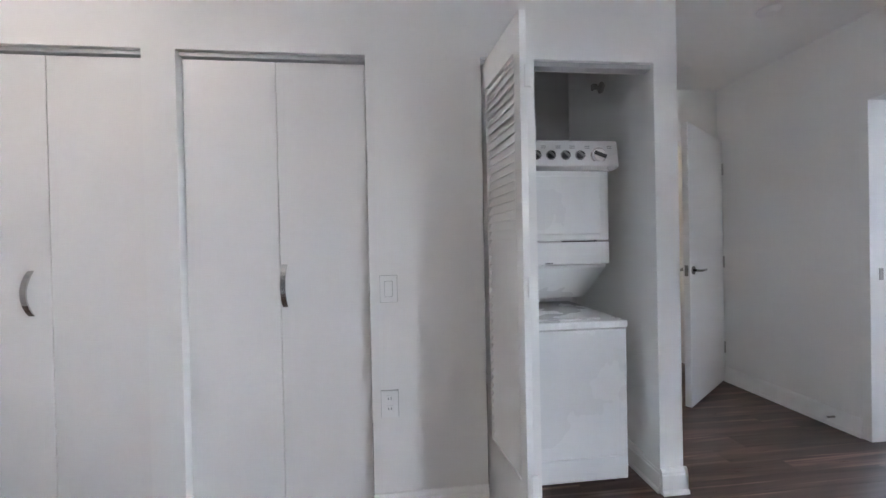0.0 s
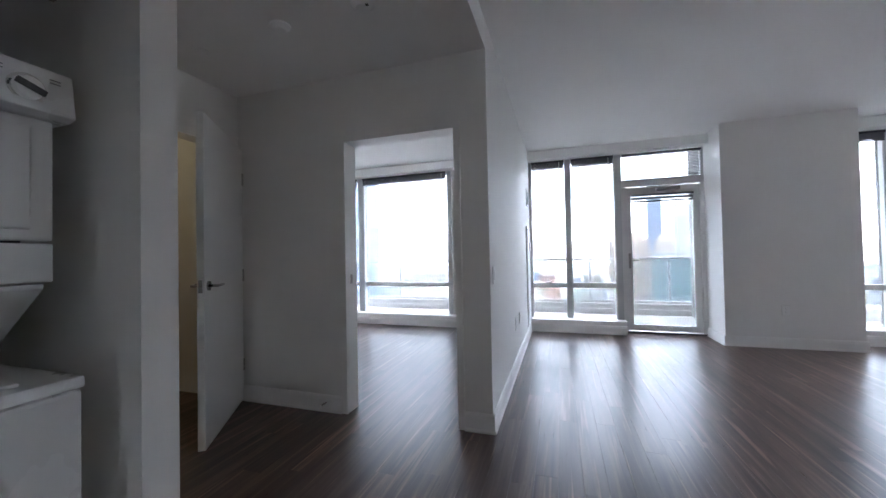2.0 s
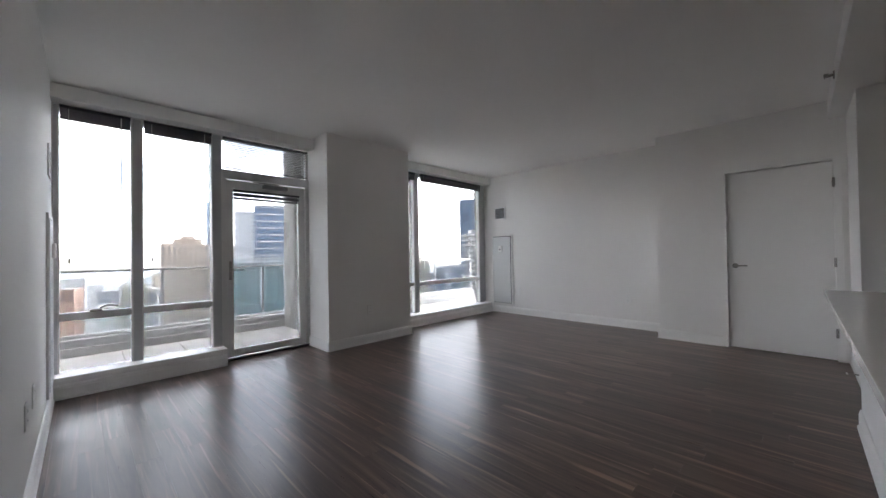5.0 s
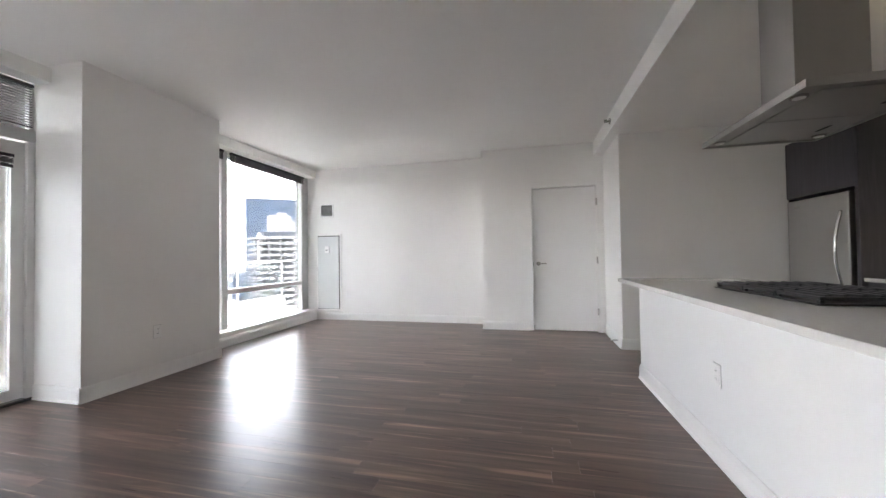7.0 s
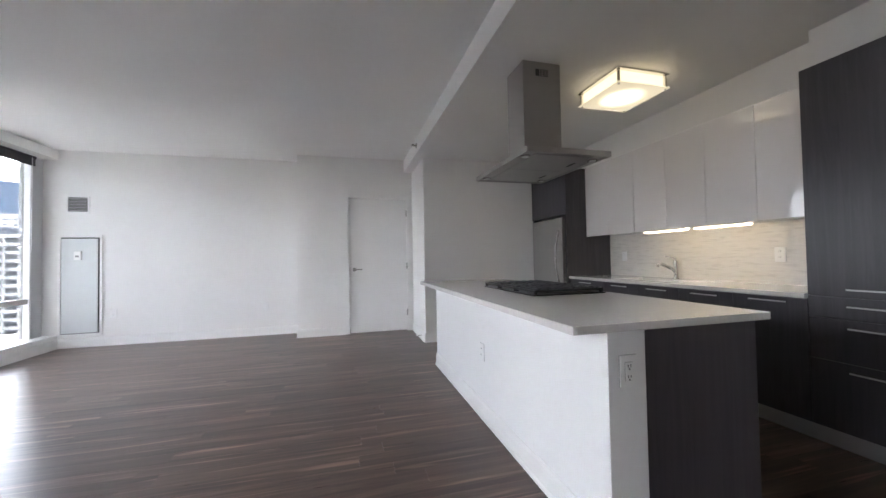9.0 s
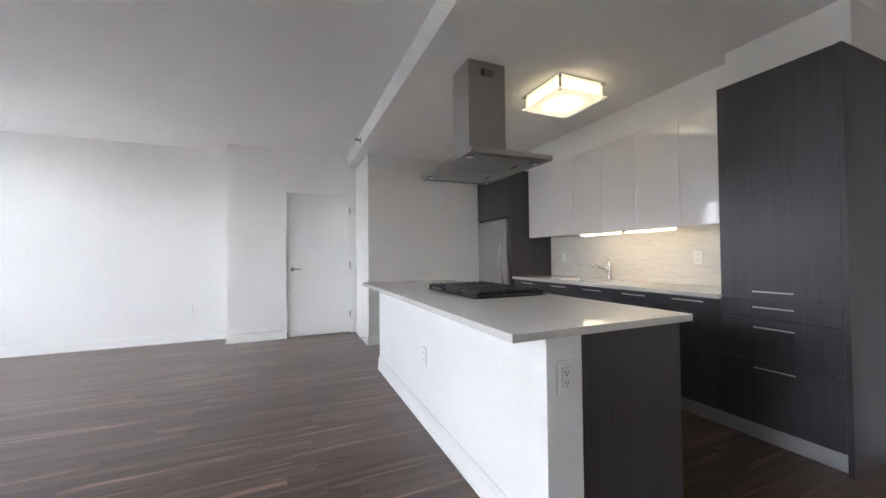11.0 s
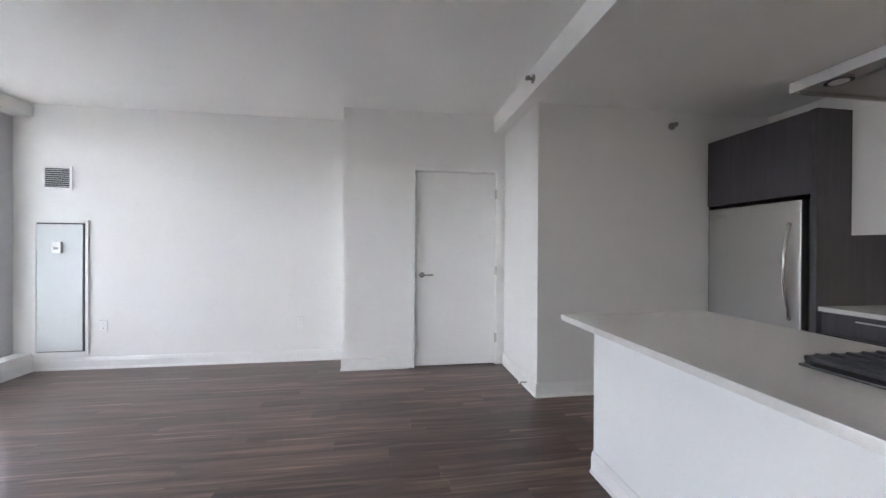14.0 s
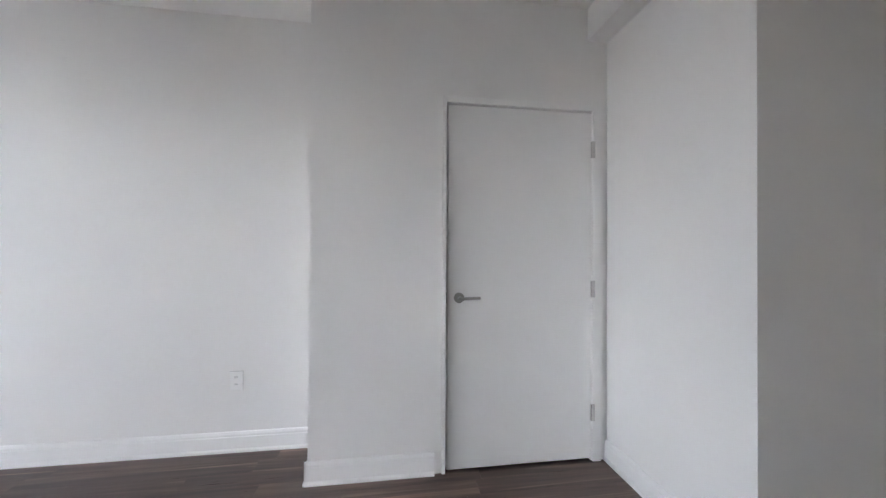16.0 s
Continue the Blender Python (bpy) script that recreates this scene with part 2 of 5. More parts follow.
d_rg.inputs[1].default_value, d_rg.inputs[2].default_value = 0.0, 0.24
d_rg.inputs[3].default_value, d_rg.inputs[4].default_value = 0.17, 0.015
dl.new(d_co.outputs["Object"], d_len.inputs[0])
dl.new(d_len.outputs["Value"], d_rg.inputs[0])
dl.new(d_rg.outputs[0], dn["Principled BSDF"].inputs["Emission Strength"])
M_DIFF_W = glow("lamp_diffuser_neutral", (1.0, 0.88, 0.76), 0.075)
M_STRIP = glow("strip_diffuser", (1.0, 0.82, 0.52), 0.21)


# ---- building blocks ----
ORIGIN = {}


def cuboid(bm, x0, x1, y0, y1, z0, z1):
    vs = [bm.verts.new((x, y, z)) for x in (x0, x1) for y in (y0, y1) for z in (z0, z1)]
    for f in ((0, 1, 3, 2), (4, 6, 7, 5), (0, 4, 5, 1), (2, 3, 7, 6), (0, 2, 6, 4), (1, 5, 7, 3)):
        bm.faces.new([vs[i] for i in f])
    return bm


def blocks(*boxes, soft=0.0):
    bm = bmesh.new()
    for b in boxes:
        cuboid(bm, *b)
    bmesh.ops.recalc_face_normals(bm, faces=bm.faces)
    if soft:
        bmesh.ops.bevel(bm, geom=bm.edges[:], offset=soft, segments=2, profile=0.6, affect="EDGES", clamp_overlap=True)
    return bm


def tube(bm, a, b, r, sides=16, r2=None):
    """A round bar from a to b."""
    a, b = Vector(a), Vector(b)
    q = (b - a).to_track_quat("Z", "Y").to_matrix().to_4x4()
    m = Matrix.Translation((a + b) / 2) @ q
    bmesh.ops.create_cone(bm, cap_ends=True, segments=sides, radius1=r, radius2=r if r2 is None else r2, depth=(b - a).length, matrix=m)
    return bm


def bent(points, r, sides=10):
    """A round bar along a line of points, with caps."""
    bm = bmesh.new()
    pts = [Vector(p) for p in points]
    rings = []
    for i, p in enumerate(pts):
        d = (pts[min(i + 1, len(pts) - 1)] - pts[max(i - 1, 0)]).normalized()
        q = d.to_track_quat("Z", "Y").to_matrix()
        rings.append([bm.verts.new(p + q @ Vector((r * math.cos(k * math.tau / sides), r * math.sin(k * math.tau / sides), 0))) for k in range(sides)])
    for u, v in zip(rings, rings[1:]):
        for k in range(sides):
            bm.faces.new((u[k], u[(k + 1) % sides], v[(k + 1) % sides], v[k]))
    bm.faces.new(rings[0][::-1])
    bm.faces.new(rings[-1])
    return bm


def prism(outline, axis, a, b, soft=0.0):
    """A slab with the given outline in the two other axes, from a to b along axis."""
    bm = bmesh.new()
    def at(u, v, w):
        return {"x": (w, u, v), "y": (u, w, v), "z": (u, v, w)}[axis]
    lo = [bm.verts.new(at(u, v, a)) for u, v in outline]
    hi = [bm.verts.new(at(u, v, b)) for u, v in outline]
    bm.faces.new(lo)
    bm.faces.new(hi[::-1])
    for i in range(len(outline)):
        j = (i + 1) % len(outline)
        bm.faces.new((lo[i], lo[j], hi[j], hi[i]))
    bmesh.ops.recalc_face_normals(bm, faces=bm.faces)
    if soft:
        bmesh.ops.bevel(bm, geom=bm.edges[:], offset=soft, segments=2, profile=0.6, affect="EDGES", clamp_overlap=True)
    return bm


def finish(name, bm, material, smooth=False):
    me = bpy.data.meshes.new(name)
    if smooth:
        for f in bm.faces:
            f.smooth = True
    bm.to_mesh(me)
    bm.free()
    me.materials.append(material)
    return me


def thing(name, at, label, category, group="", kind="", turn=0.0, local=False):
    """An empty at the base of a thing; its parts are given in world metres, or in its own when local."""
    ob = new(name)
    ob.matrix_world = pose(*at, 0, 0, turn)
    ob.empty_display_size = 0.05
    ORIGIN[ob] = Vector((0, 0, 0)) if local else Vector(at)
    return tagged(ob, label, category, group, kind)


def part(name, bm, material, parent, label="", smooth=False):
    """One mesh under a thing or under a part."""
    o = ORIGIN[parent]
    if o.length:
        bmesh.ops.translate(bm, verts=bm.verts[:], vec=-o)
    ob = new(name, finish(name, bm, material, smooth))
    ob.parent = parent
    ORIGIN[ob] = o
    return tagged(ob, label) if label else ob


def single(name, bm, material, label, category, kind="", group="", at=None, smooth=False):
    """A thing of one mesh."""
    vs = [v.co for v in bm.verts]
    o = Vector(at) if at else Vector(((min(v.x for v in vs) + max(v.x for v in vs)) / 2, (min(v.y for v in vs) + max(v.y for v in vs)) / 2, min(v.z for v in vs)))
    bmesh.ops.translate(bm, verts=bm.verts[:], vec=-o)
    ob = new(name, finish(name, bm, material, smooth))
    ob.location = o
    ORIGIN[ob] = o
    return tagged(ob, label, category, group, kind)


def structure(name, bm, material, label, category="wall"):
    return single(name, bm, material, label, category, "structure", at=(0, 0, 0))


# ---- structure: walls, ceilings ----
YC, XH, XB, YH, YN = 2.32, 1.46, 2.90, 3.62, 1.46     # closets, hall west, hall east, hall north, living room north
YS, YD, XS, YK, XK = -4.765, -4.36, 1.265, -3.44, -1.07  # living room south, entry door, kitchen stub, kitchen south, kitchen west
XJ, XW, XG = 3.03, 6.20, 6.45                           # jog, curb face, window plane
ZC, ZS = 2.775, 2.575                                   # living room ceiling, lower ceiling
XSOF = 1.395

# north closet wall with three openings
CLOS = [(-2.55, -0.975), (-0.84, -0.045)]
LA0, LA1, ZO = 0.480, 1.338, 2.108
structure("wall_north", blocks(
    (-3.2, -2.55, YC, YC + 0.12, 0, ZS), (-2.55, -0.975, YC, YC + 0.12, 2.10, ZS), (-0.975, -0.84, YC, YC + 0.12, 0, ZS),
    (-0.84, -0.045, YC, YC + 0.12, 2.10, ZS), (-0.045, LA0, YC, YC + 0.12, 0, ZS), (LA0, LA1, YC, YC + 0.12, ZO, ZS),
    (LA1, XH, YC, YC + 0.12, 0, ZS)), M_WALL, "off-white painted drywall around closet openings")
structure("wall_closet_back", blocks((-3.2, XH, 3.25, 3.37, 0, ZS)), M_WALL, "plain white painted closet back wall")
for x0, x1, y1 in ((-0.98, -0.85, 3.25), (-0.045, 0.04, 3.25), (LA0 - 0.25, LA0 - 0.15, 3.25), (LA1 + 0.01, XH, 3.25), (LA1 + 0.01, XH, YH)):
    structure("wall_closet_side", blocks((x0, x1, YC + 0.12 if y1 < YH else 3.37, y1, 0, ZS)), M_WALL, "plain white painted closet side wall")
structure("wall_west", blocks((-3.32, -3.2, 0.95, 3.4, -0.2, 2.9)), M_WALL, "off-white painted drywall")
structure("wall_hall_north", blocks((XH, 2.02, YH, YH + 0.12, 0, ZS), (2.02, 2.89, YH, YH + 0.12, 2.12, ZS), (2.89, XB, YH, YH + 0.12, 0, ZS)), M_WALL, "off-white painted hall end wall")
# bedroom wall with its opening
structure("wall_bedroom", blocks((XB, XB + 0.13, YN, 1.69, 0, ZC), (XB, XB + 0.13, 1.69, 2.57, 2.07, ZC), (XB, XB + 0.13, 2.57, 5.4, 0, ZC)), M_WALL, "off-white painted drywall with a bedroom doorway")
structure("wall_living_north", blocks((XB + 0.13, XG + 0.05, YN, YN + 0.13, 0, ZC)), M_WALL, "off-white painted drywall beside the windows")
structure("wall_bedroom_north", blocks((XB + 0.13, XG + 0.05, 5.28, 5.40, 0, ZC)), M_WALL, "off-white painted drywall")
# bathroom behind the hall door
M_BATH = surface("bath_paint", (0.72, 0.62, 0.47), 0.6, vary=0.03, bump=0.05)
structure("wall_bathroom", blocks((1.50, 1.60, YH + 0.12, 5.4, 0, ZS), (1.60, XB, 5.28, 5.4, 0, ZS)), M_BATH, "cream bathroom walls")
# south and entry
structure("wall_south", blocks((XJ - 0.12, XG + 0.05, YS - 0.12, YS, 0, ZC)), M_WALL, "off-white painted drywall with an access panel")
structure("wall_entry", blocks((2.275, XJ, YD - 0.12, YD, 0, ZC), (1.37, 2.275, YD - 0.12, YD, 2.135, ZC), (XS, 1.37, YD - 0.12, YD, 0, ZC), (XJ - 0.12, XJ, YS, YD - 0.12, 0, ZC)), M_WALL, "off-white painted drywall around the closed door")
# Out of view: added to block sky light that leaked round the closed door.
structure("wall_entry_back", blocks((1.0, XJ - 0.12, YD - 0.6, YD - 0.5, -0.1, ZC), (1.0, 1.25, YD - 0.5, YD - 0.122, -0.1, ZC), (2.78, XJ - 0.122, YD - 0.5, YD - 0.122, -0.1, ZC)), M_WALL, "unseen drywall added behind the door to stop light")
structure("wall_kitchen_south", blocks((XK - 0.12, XS, YD - 0.12, YK, 0, ZC)), M_WALL, "off-white painted kitchen end wall")
structure("wall_kitchen_west", blocks((XK - 0.12, XK, YK, 1.25, 0, ZC), (-3.2, XK - 0.12, 0.95, 1.25, 0, ZC)), M_WALL, "off-white painted kitchen wall")
# column between the windows
structure("column", blocks((5.855, XG + 0.05, -2.255, -0.92, 0, ZC), soft=0.003), M_WALL, "broad off-white drywall column between windows", "column")

structure("ceiling", blocks((-3.3, 7.0, -5.0, 5.5, ZC, ZC + 0.25)), M_CEIL, "plain white painted ceiling", "ceiling")
structure("ceiling_lower", blocks((-3.2, XSOF, YK - 1.05, YC + 1.1, ZS, ZC - 0.002), (XSOF, XB, YN, YH + 0.12, ZS, ZC - 0.002), (1.5, XB, YH + 0.12, 5.4, ZS, ZC - 0.002), soft=0.002), M_CEIL, "lower white ceiling over the kitchen and hall", "ceiling")
structure("bulkhead", blocks((XK, -0.715, -2.56, -0.12, 2.298, ZS)), M_WALL, "white bulkhead above the wall cabinets", "bulkhead")
floor = structure("floor", blocks((XK - 0.12, XG + 0.03, -5.0, 5.4, -0.20, -0.009), (-3.2, XK - 0.12, 0.95, 3.4, -0.20, -0.009)), M_SUB, "dark brown walnut plank floor with a satin sheen", "floor")


# ---- baseboards ----
def baseboard(name, a, b, normal, h=0.125):
    """A stepped skirting board along a wall, with its shoe moulding."""
    (x0, y0), (x1, y1) = a, b
    prof = [(0, 0), (0.024, 0), (0.022, 0.012), (0.015, 0.022), (0.015, 0.092), (0.012, 0.098), (0.012, 0.108), (0.006, 0.122), (0, h)]
    bm = bmesh.new()
    ends = []
    for x, y in (a, b):
        ends.append([bm.verts.new((x + normal[0] * d, y + normal[1] * d, z + 0.0005)) for d, z in prof])
    for i in range(len(prof)):
        j = (i + 1) % len(prof)
        bm.faces.new((ends[0][i], ends[0][j], ends[1][j], ends[1][i]))
    bm.faces.new(ends[0])
    bm.faces.new(ends[1][::-1])
    bmesh.ops.recalc_face_normals(bm, faces=bm.faces)
    return structure(name, bm, M_TRIM, "white painted baseboard with a stepped top", "baseboard")


for i, (a, b, nrm) in enumerate([
        ((-0.975, YC), (-0.84, YC), (0, -1)), ((-0.045, YC), (LA0, YC), (0, -1)), ((LA1, YC), (XH + 0.015, YC), (0, -1)), ((XH, YC - 0.015), (XH, YH), (1, 0)),
        ((LA1 + 0.01, YC), (LA1 + 0.01, 3.25), (-1, 0)), ((XH, YH), (2.0, YH), (0, -1)),
        ((XB, 2.608), (XB, YH), (-1, 0)), ((XB, YN - 0.015), (XB, 1.649), (-1, 0)), ((XB - 0.015, YN), (XW + 0.02, YN), (0, -1)),
        ((XW, YN), (XW, 0.125), (-1, 0)), ((6.38, -0.92), (5.84, -0.92), (0, 1)), ((5.855, -0.905), (5.855, -2.27), (-1, 0)),
        ((XW, -2.255), (XW, YS), (-1, 0)), ((XW, YS), (XJ, YS), (0, 1)), ((XJ + 0.015, YD), (2.335, YD), (0, 1)), ((XJ, YS), (XJ, YD + 0.015), (1, 0)),
        ((XS, YD), (XS, YK + 0.015), (1, 0)), ((XS + 0.015, YK), (-0.38, YK), (0, 1)), ((1.362, -2.40), (1.362, 0.295), (1, 0)),
        ((XW, 1.59), (XW, 5.28), (-1, 0)), ((XB + 0.13, 1.59), (XW, 1.59), (0, 1)), ((XB + 0.13, 5.28), (XW, 5.28), (0, -1))]):
    baseboard("baseboard", a, b, nrm)


# ---- windows ----
def sill_and_head(y0, y1, name):
    structure("curb_" + name, blocks((XW, XG - 0.06, y0, y1, 0, 0.185), (XG - 0.06, XG + 0.06, y0, y1, -0.1, 0.15)), M_TRIM, "white painted low window curb", "window sill")
    structure("header_" + name, blocks((XW, XW + 0.16, y0, y1, 2.63, 2.757), soft=0.004), M_TRIM, "white window header box", "trim")
    structure("lintel_" + name, blocks((XW + 0.17, XG + 0.10, y0, y1, 2.62, ZC)), M_FRAME, "white window head", "trim")


def window(name, y0, y1, posts, label, rail=(0.650, 0.718), z0=0.15, z1=2.62, bars=True):
    """A floor-to-ceiling window: posts between y0 and y1, a low rail, panes above and below it."""
    w = thing(name, (XG, (y0 + y1) / 2, 0.15), label, "window", kind="structure")
    posts = sorted(posts)
    for a, b in posts:
        part("mullion", blocks((XG - 0.075, XG + 0.05, a, b, z0, z1), soft=0.004), M_FRAME, w)
        part("mullion_cap", blocks((XG - 0.082, XG - 0.0755, a + 0.012, b - 0.012, z0 + 0.002, z1 - 0.002)), M_ALU, w)
    for (a0, a1), (b0, b1) in zip(posts, posts[1:]):
        part("sill_rail", blocks((XG - 0.05, XG + 0.04, a1, b0, z0, z0 + 0.035), soft=0.003), M_FRAME, w)
        part("head_rail", blocks((XG - 0.05, XG + 0.04, a1, b0, z1 - 0.04, z1), soft=0.003), M_FRAME, w)
        part("cross_rail", blocks((XG - 0.06, XG + 0.045, a1, b0, rail[0], rail[1]), soft=0.004), M_FRAME, w)
        for c, d in ((z0 + 0.035, rail[0]), (rail[1], z1 - 0.04)):
            pane = part("pane", blocks((XG - 0.006, XG + 0.006, a1, b0, c, d)), M_GLASS, w)
            pane.visible_shadow = False
    return w


sill_and_head(0.12, YN, "living_1")
sill_and_head(YS, -2.255, "living_2")
sill_and_head(1.59, 5.28, "bedroom")
structure("header_door", blocks((XW, XW + 0.16, -0.92, 0.12, 2.63, 2.757), soft=0.004), M_TRIM, "white window header box", "trim")
window("window_1", 0.12, YN, [(1.415, YN), (0.828, 0.918), (0.12, 0.225)], "floor-to-ceiling window with white mullions and low cross rail")
window("window_2", YS, -2.255, [(-2.30, -2.255), (-2.905, -2.79), (YS, -4.565)], "floor-to-ceiling corner window with white mullions")
window("window_3", 2.74, 5.28, [(2.74, 2.825), (4.43, 4.55), (5.2, 5.28)], "floor-to-ceiling bedroom window with white mullions")
structure("wall_bedroom_east", blocks((XG - 0.06, XG + 0.06, 1.59, 2.74, 0.15, 2.62)), M_WALL, "white painted pier beside the bedroom window")

# awning crank on the cross rail
crank = thing("window_crank", (XG - 0.08, 1.17, 0.718), "small dark bronze window crank on the rail", "crank")
part("housing", blocks((XG - 0.10, XG - 0.062, 1.13, 1.22, 0.718, 0.743), soft=0.006), M_NICKEL, crank)
part("lever", bent([(XG - 0.09, 1.15, 0.748), (XG - 0.10, 1.10, 0.773), (XG - 0.10, 1.05, 0.768), (XG - 0.10, 1.02, 0.753)], 0.008), M_NICKEL, crank, smooth=True)


def raised_blind(y0, y1, label, stack=0.075, top=2.61, x=XG - 0.12, wand=True):
    """A mini blind pulled up under the head: rail, stacked slats, bottom bar, cord."""
    b = thing("window_blind", (x, (y0 + y1) / 2, top), label, "window blind", "window blinds")
    part("head_rail", blocks((x - 0.02, x + 0.02, y0, y1, top - 0.03, top), soft=0.003), M_BLIND, b)
    for i in range(9):
        z = top - 0.034 - stack * i / 9
        part("slat", blocks((x - 0.0125, x + 0.0125, y0 + 0.004, y1 - 0.004, z - 0.0042, z)), M_BLIND, b)
    part("bottom_bar", blocks((x - 0.013, x + 0.013, y0 + 0.004, y1 - 0.004, top - 0.05 - stack, top - 0.036 - stack), soft=0.003), M_BLIND, b)
    if wand:
        part("wand", tube(bmesh.new(), (x - 0.022, y0 + 0.07, top - 0.03), (x - 0.022, y0 + 0.07, 1.35), 0.0035, 8), M_PLASTIC, b)
        part("cord", tube(bmesh.new(), (x - 0.022, y1 - 0.06, top - 0.03), (x - 0.022, y1 - 0.06, 0.95 if y1 - y0 > 1 else 1.25), 0.0018, 6), M_SLATW, b)
        part("tassel", tube(bmesh.new(), (x - 0.022, y1 - 0.06, 1.22), (x - 0.022, y1 - 0.06, 1.18), 0.006, 8), M_SLOT, b)
    return b


raised_blind(0.925, 1.41, "dark slatted blind pulled up under the header")
raised_blind(0.232, 0.822, "dark slatted blind pulled up under the header")
raised_blind(-2.785, -2.30, "dark slatted blind pulled up under the header", wand=False)
raised_blind(-4.56, -2.91, "wide dark slatted blind pulled up under the header")
raised_blind(2.83, 4.425, "wide dark slatted blind pulled up in the bedroom")
raised_blind(4.555, 5.19, "dark slatted blind pulled up in the bedroom", wand=False)

# transom over the balcony door, with a lowered blind
tr = thing("window_4", (XG, -0.39, 2.14), "transom window above the balcony door", "window", kind="structure")
part("lower_rail", blocks((XG - 0.075, XG + 0.05, -0.92, 0.12, 2.135, 2.24), soft=0.004), M_FRAME, tr)
part("upper_rail", blocks((XG - 0.05, XG + 0.04, -0.92, 0.12, 2.60, 2.70), soft=0.004), M_FRAME, tr)
part("side_rail", blocks((XG - 0.05, XG + 0.04, -0.92, -0.885, 2.24, 2.60)), M_FRAME, tr)
pane = part("pane", blocks((XG - 0.006, XG + 0.006, -0.885, 0.12, 2.24, 2.60)), M_GLASS, tr)
pane.visible_shadow = False
bl = thing("window_blind", (XG - 0.10, -0.39, 2.25), "slatted blind let down over the transom", "window blind", "window blinds")
part("head_rail", blocks((XG - 0.125, XG - 0.085, -0.88, 0.115, 2.585, 2.61), soft=0.003), M_BLIND, bl)
for i in range(15):
    z = 2.57 - 0.0215 * i
    bm = prism([(XG - 0.118, z + 0.002), (XG - 0.118, z + 0.003), (XG - 0.094, z - 0.001), (XG - 0.094, z - 0.002)], "y", -0.875, 0.11)
    part("slat", bm, M_SLATG if i < 14 else M_BLIND, bl)
part("bottom_bar", blocks((XG - 0.118, XG - 0.094, -0.875, 0.11, 2.248, 2.258), soft=0.002), M_BLIND, bl)

# balcony door
d = thing("door_1", (XG, -0.39, 0.0), "closed glazed balcony door in a grey-white frame", "door", kind="structure")
part("jamb", blocks((XG - 0.07, XG + 0.05, 0.07, 0.12, 0.0, 2.135), soft=0.003), M_FRAME, d)
part("jamb", blocks((XG - 0.07, XG + 0.05, -0.92, -0.87, 0.0, 2.135), soft=0.003), M_FRAME, d)
part("threshold", blocks((XG - 0.085, XG + 0.06, -0.92, 0.12, -0.009, 0.022), soft=0.004), M_DARKPL, d)
leaf = part("leaf", blocks((XG - 0.045, XG + 0.015, 0.0, 0.067, 0.03, 2.125), (XG - 0.045, XG + 0.015, -0.867, -0.785, 0.03, 2.125),
                           (XG - 0.045, XG + 0.015, -0.785, 0.0, 0.03, 0.115), (XG - 0.045, XG + 0.015, -0.785, 0.0, 2.0, 2.125)), M_FRAME, d)
pane = part("pane", blocks((XG - 0.02, XG - 0.008, -0.785, 0.0, 0.115, 2.0)), M_GLASS, d)
pane.visible_shadow = False
h = part("handle_plate", blocks((XG - 0.058, XG - 0.046, 0.018, 0.048, 0.94, 1.16), soft=0.004), M_NICKEL, d, "dark nickel lock plate")
part("lever", bent([(XG - 0.055, 0.034, 1.06), (XG - 0.10, 0.034, 1.06), (XG - 0.105, 0.02, 1.06), (XG - 0.105, -0.09, 1.06)], 0.009), M_NICKEL, h, smooth=True)
part("lock_knob", tube(bmesh.new(), (XG - 0.057, 0.034, 0.98), (XG - 0.075, 0.034, 0.98), 0.013), M_NICKEL, h)
c = part("closer", blocks((XG - 0.11, XG - 0.047, -0.62, -0.33, 2.055, 2.105), soft=0.006), M_GREYPL, d, "grey door closer")
part("closer_arm", blocks((XG - 0.14, XG - 0.09, -0.50, -0.20, 2.108, 2.118), soft=0.002), M_NICKEL, c)
db = thing("window_blind", (XG - 0.06, -0.39, 1.9), "dark slatted blind pulled up on the balcony door", "window blind", "window blinds")
part("head_rail", blocks((XG - 0.075, XG - 0.047, -0.79, 0.005, 1.985, 2.012), soft=0.003), M_BLIND, db)
for i in range(7):
    part("slat", blocks((XG - 0.073, XG - 0.05, -0.785, 0.0, 1.972 - 0.006 * i, 1.976 - 0.006 * i)), M_BLIND, db)
part("bottom_bar", blocks((XG - 0.073, XG - 0.05, -0.785, 0.0, 1.90, 1.925), soft=0.003), M_BLIND, db)


# ---- doors ----
def hinge(parent, x, y, z, w=0.012):
    hg = part("hinge", blocks((x - w, x + w, y - 0.006, y + 0.006, z - 0.05, z + 0.05), soft=0.002), M_CHROME, parent)
    return hg


def lever_set(parent, x, y, z, out, way):
    """A round rose and lever on a door face; out: the side it stands off (+1, -1 in y), way: where the lever points in x."""
    bm = tube(bmesh.new(), (x, y, z), (x, y + 0.010 * out, z), 0.030, 24)
    rose = part("rose", bm, M_NICKEL, parent, "satin nickel rose", smooth=False)
    part("lever", bent([(x, y + 0.009 * out, z), (x, y + 0.045 * out, z), (x + 0.012 * way, y + 0.055 * out, z), (x + 0.04 * way, y + 0.056 * out, z + 0.001), (x + 0.115 * way, y + 0.052 * out, z + 0.002)], 0.0085, 12), M_NICKEL, rose, smooth=True)
    return rose


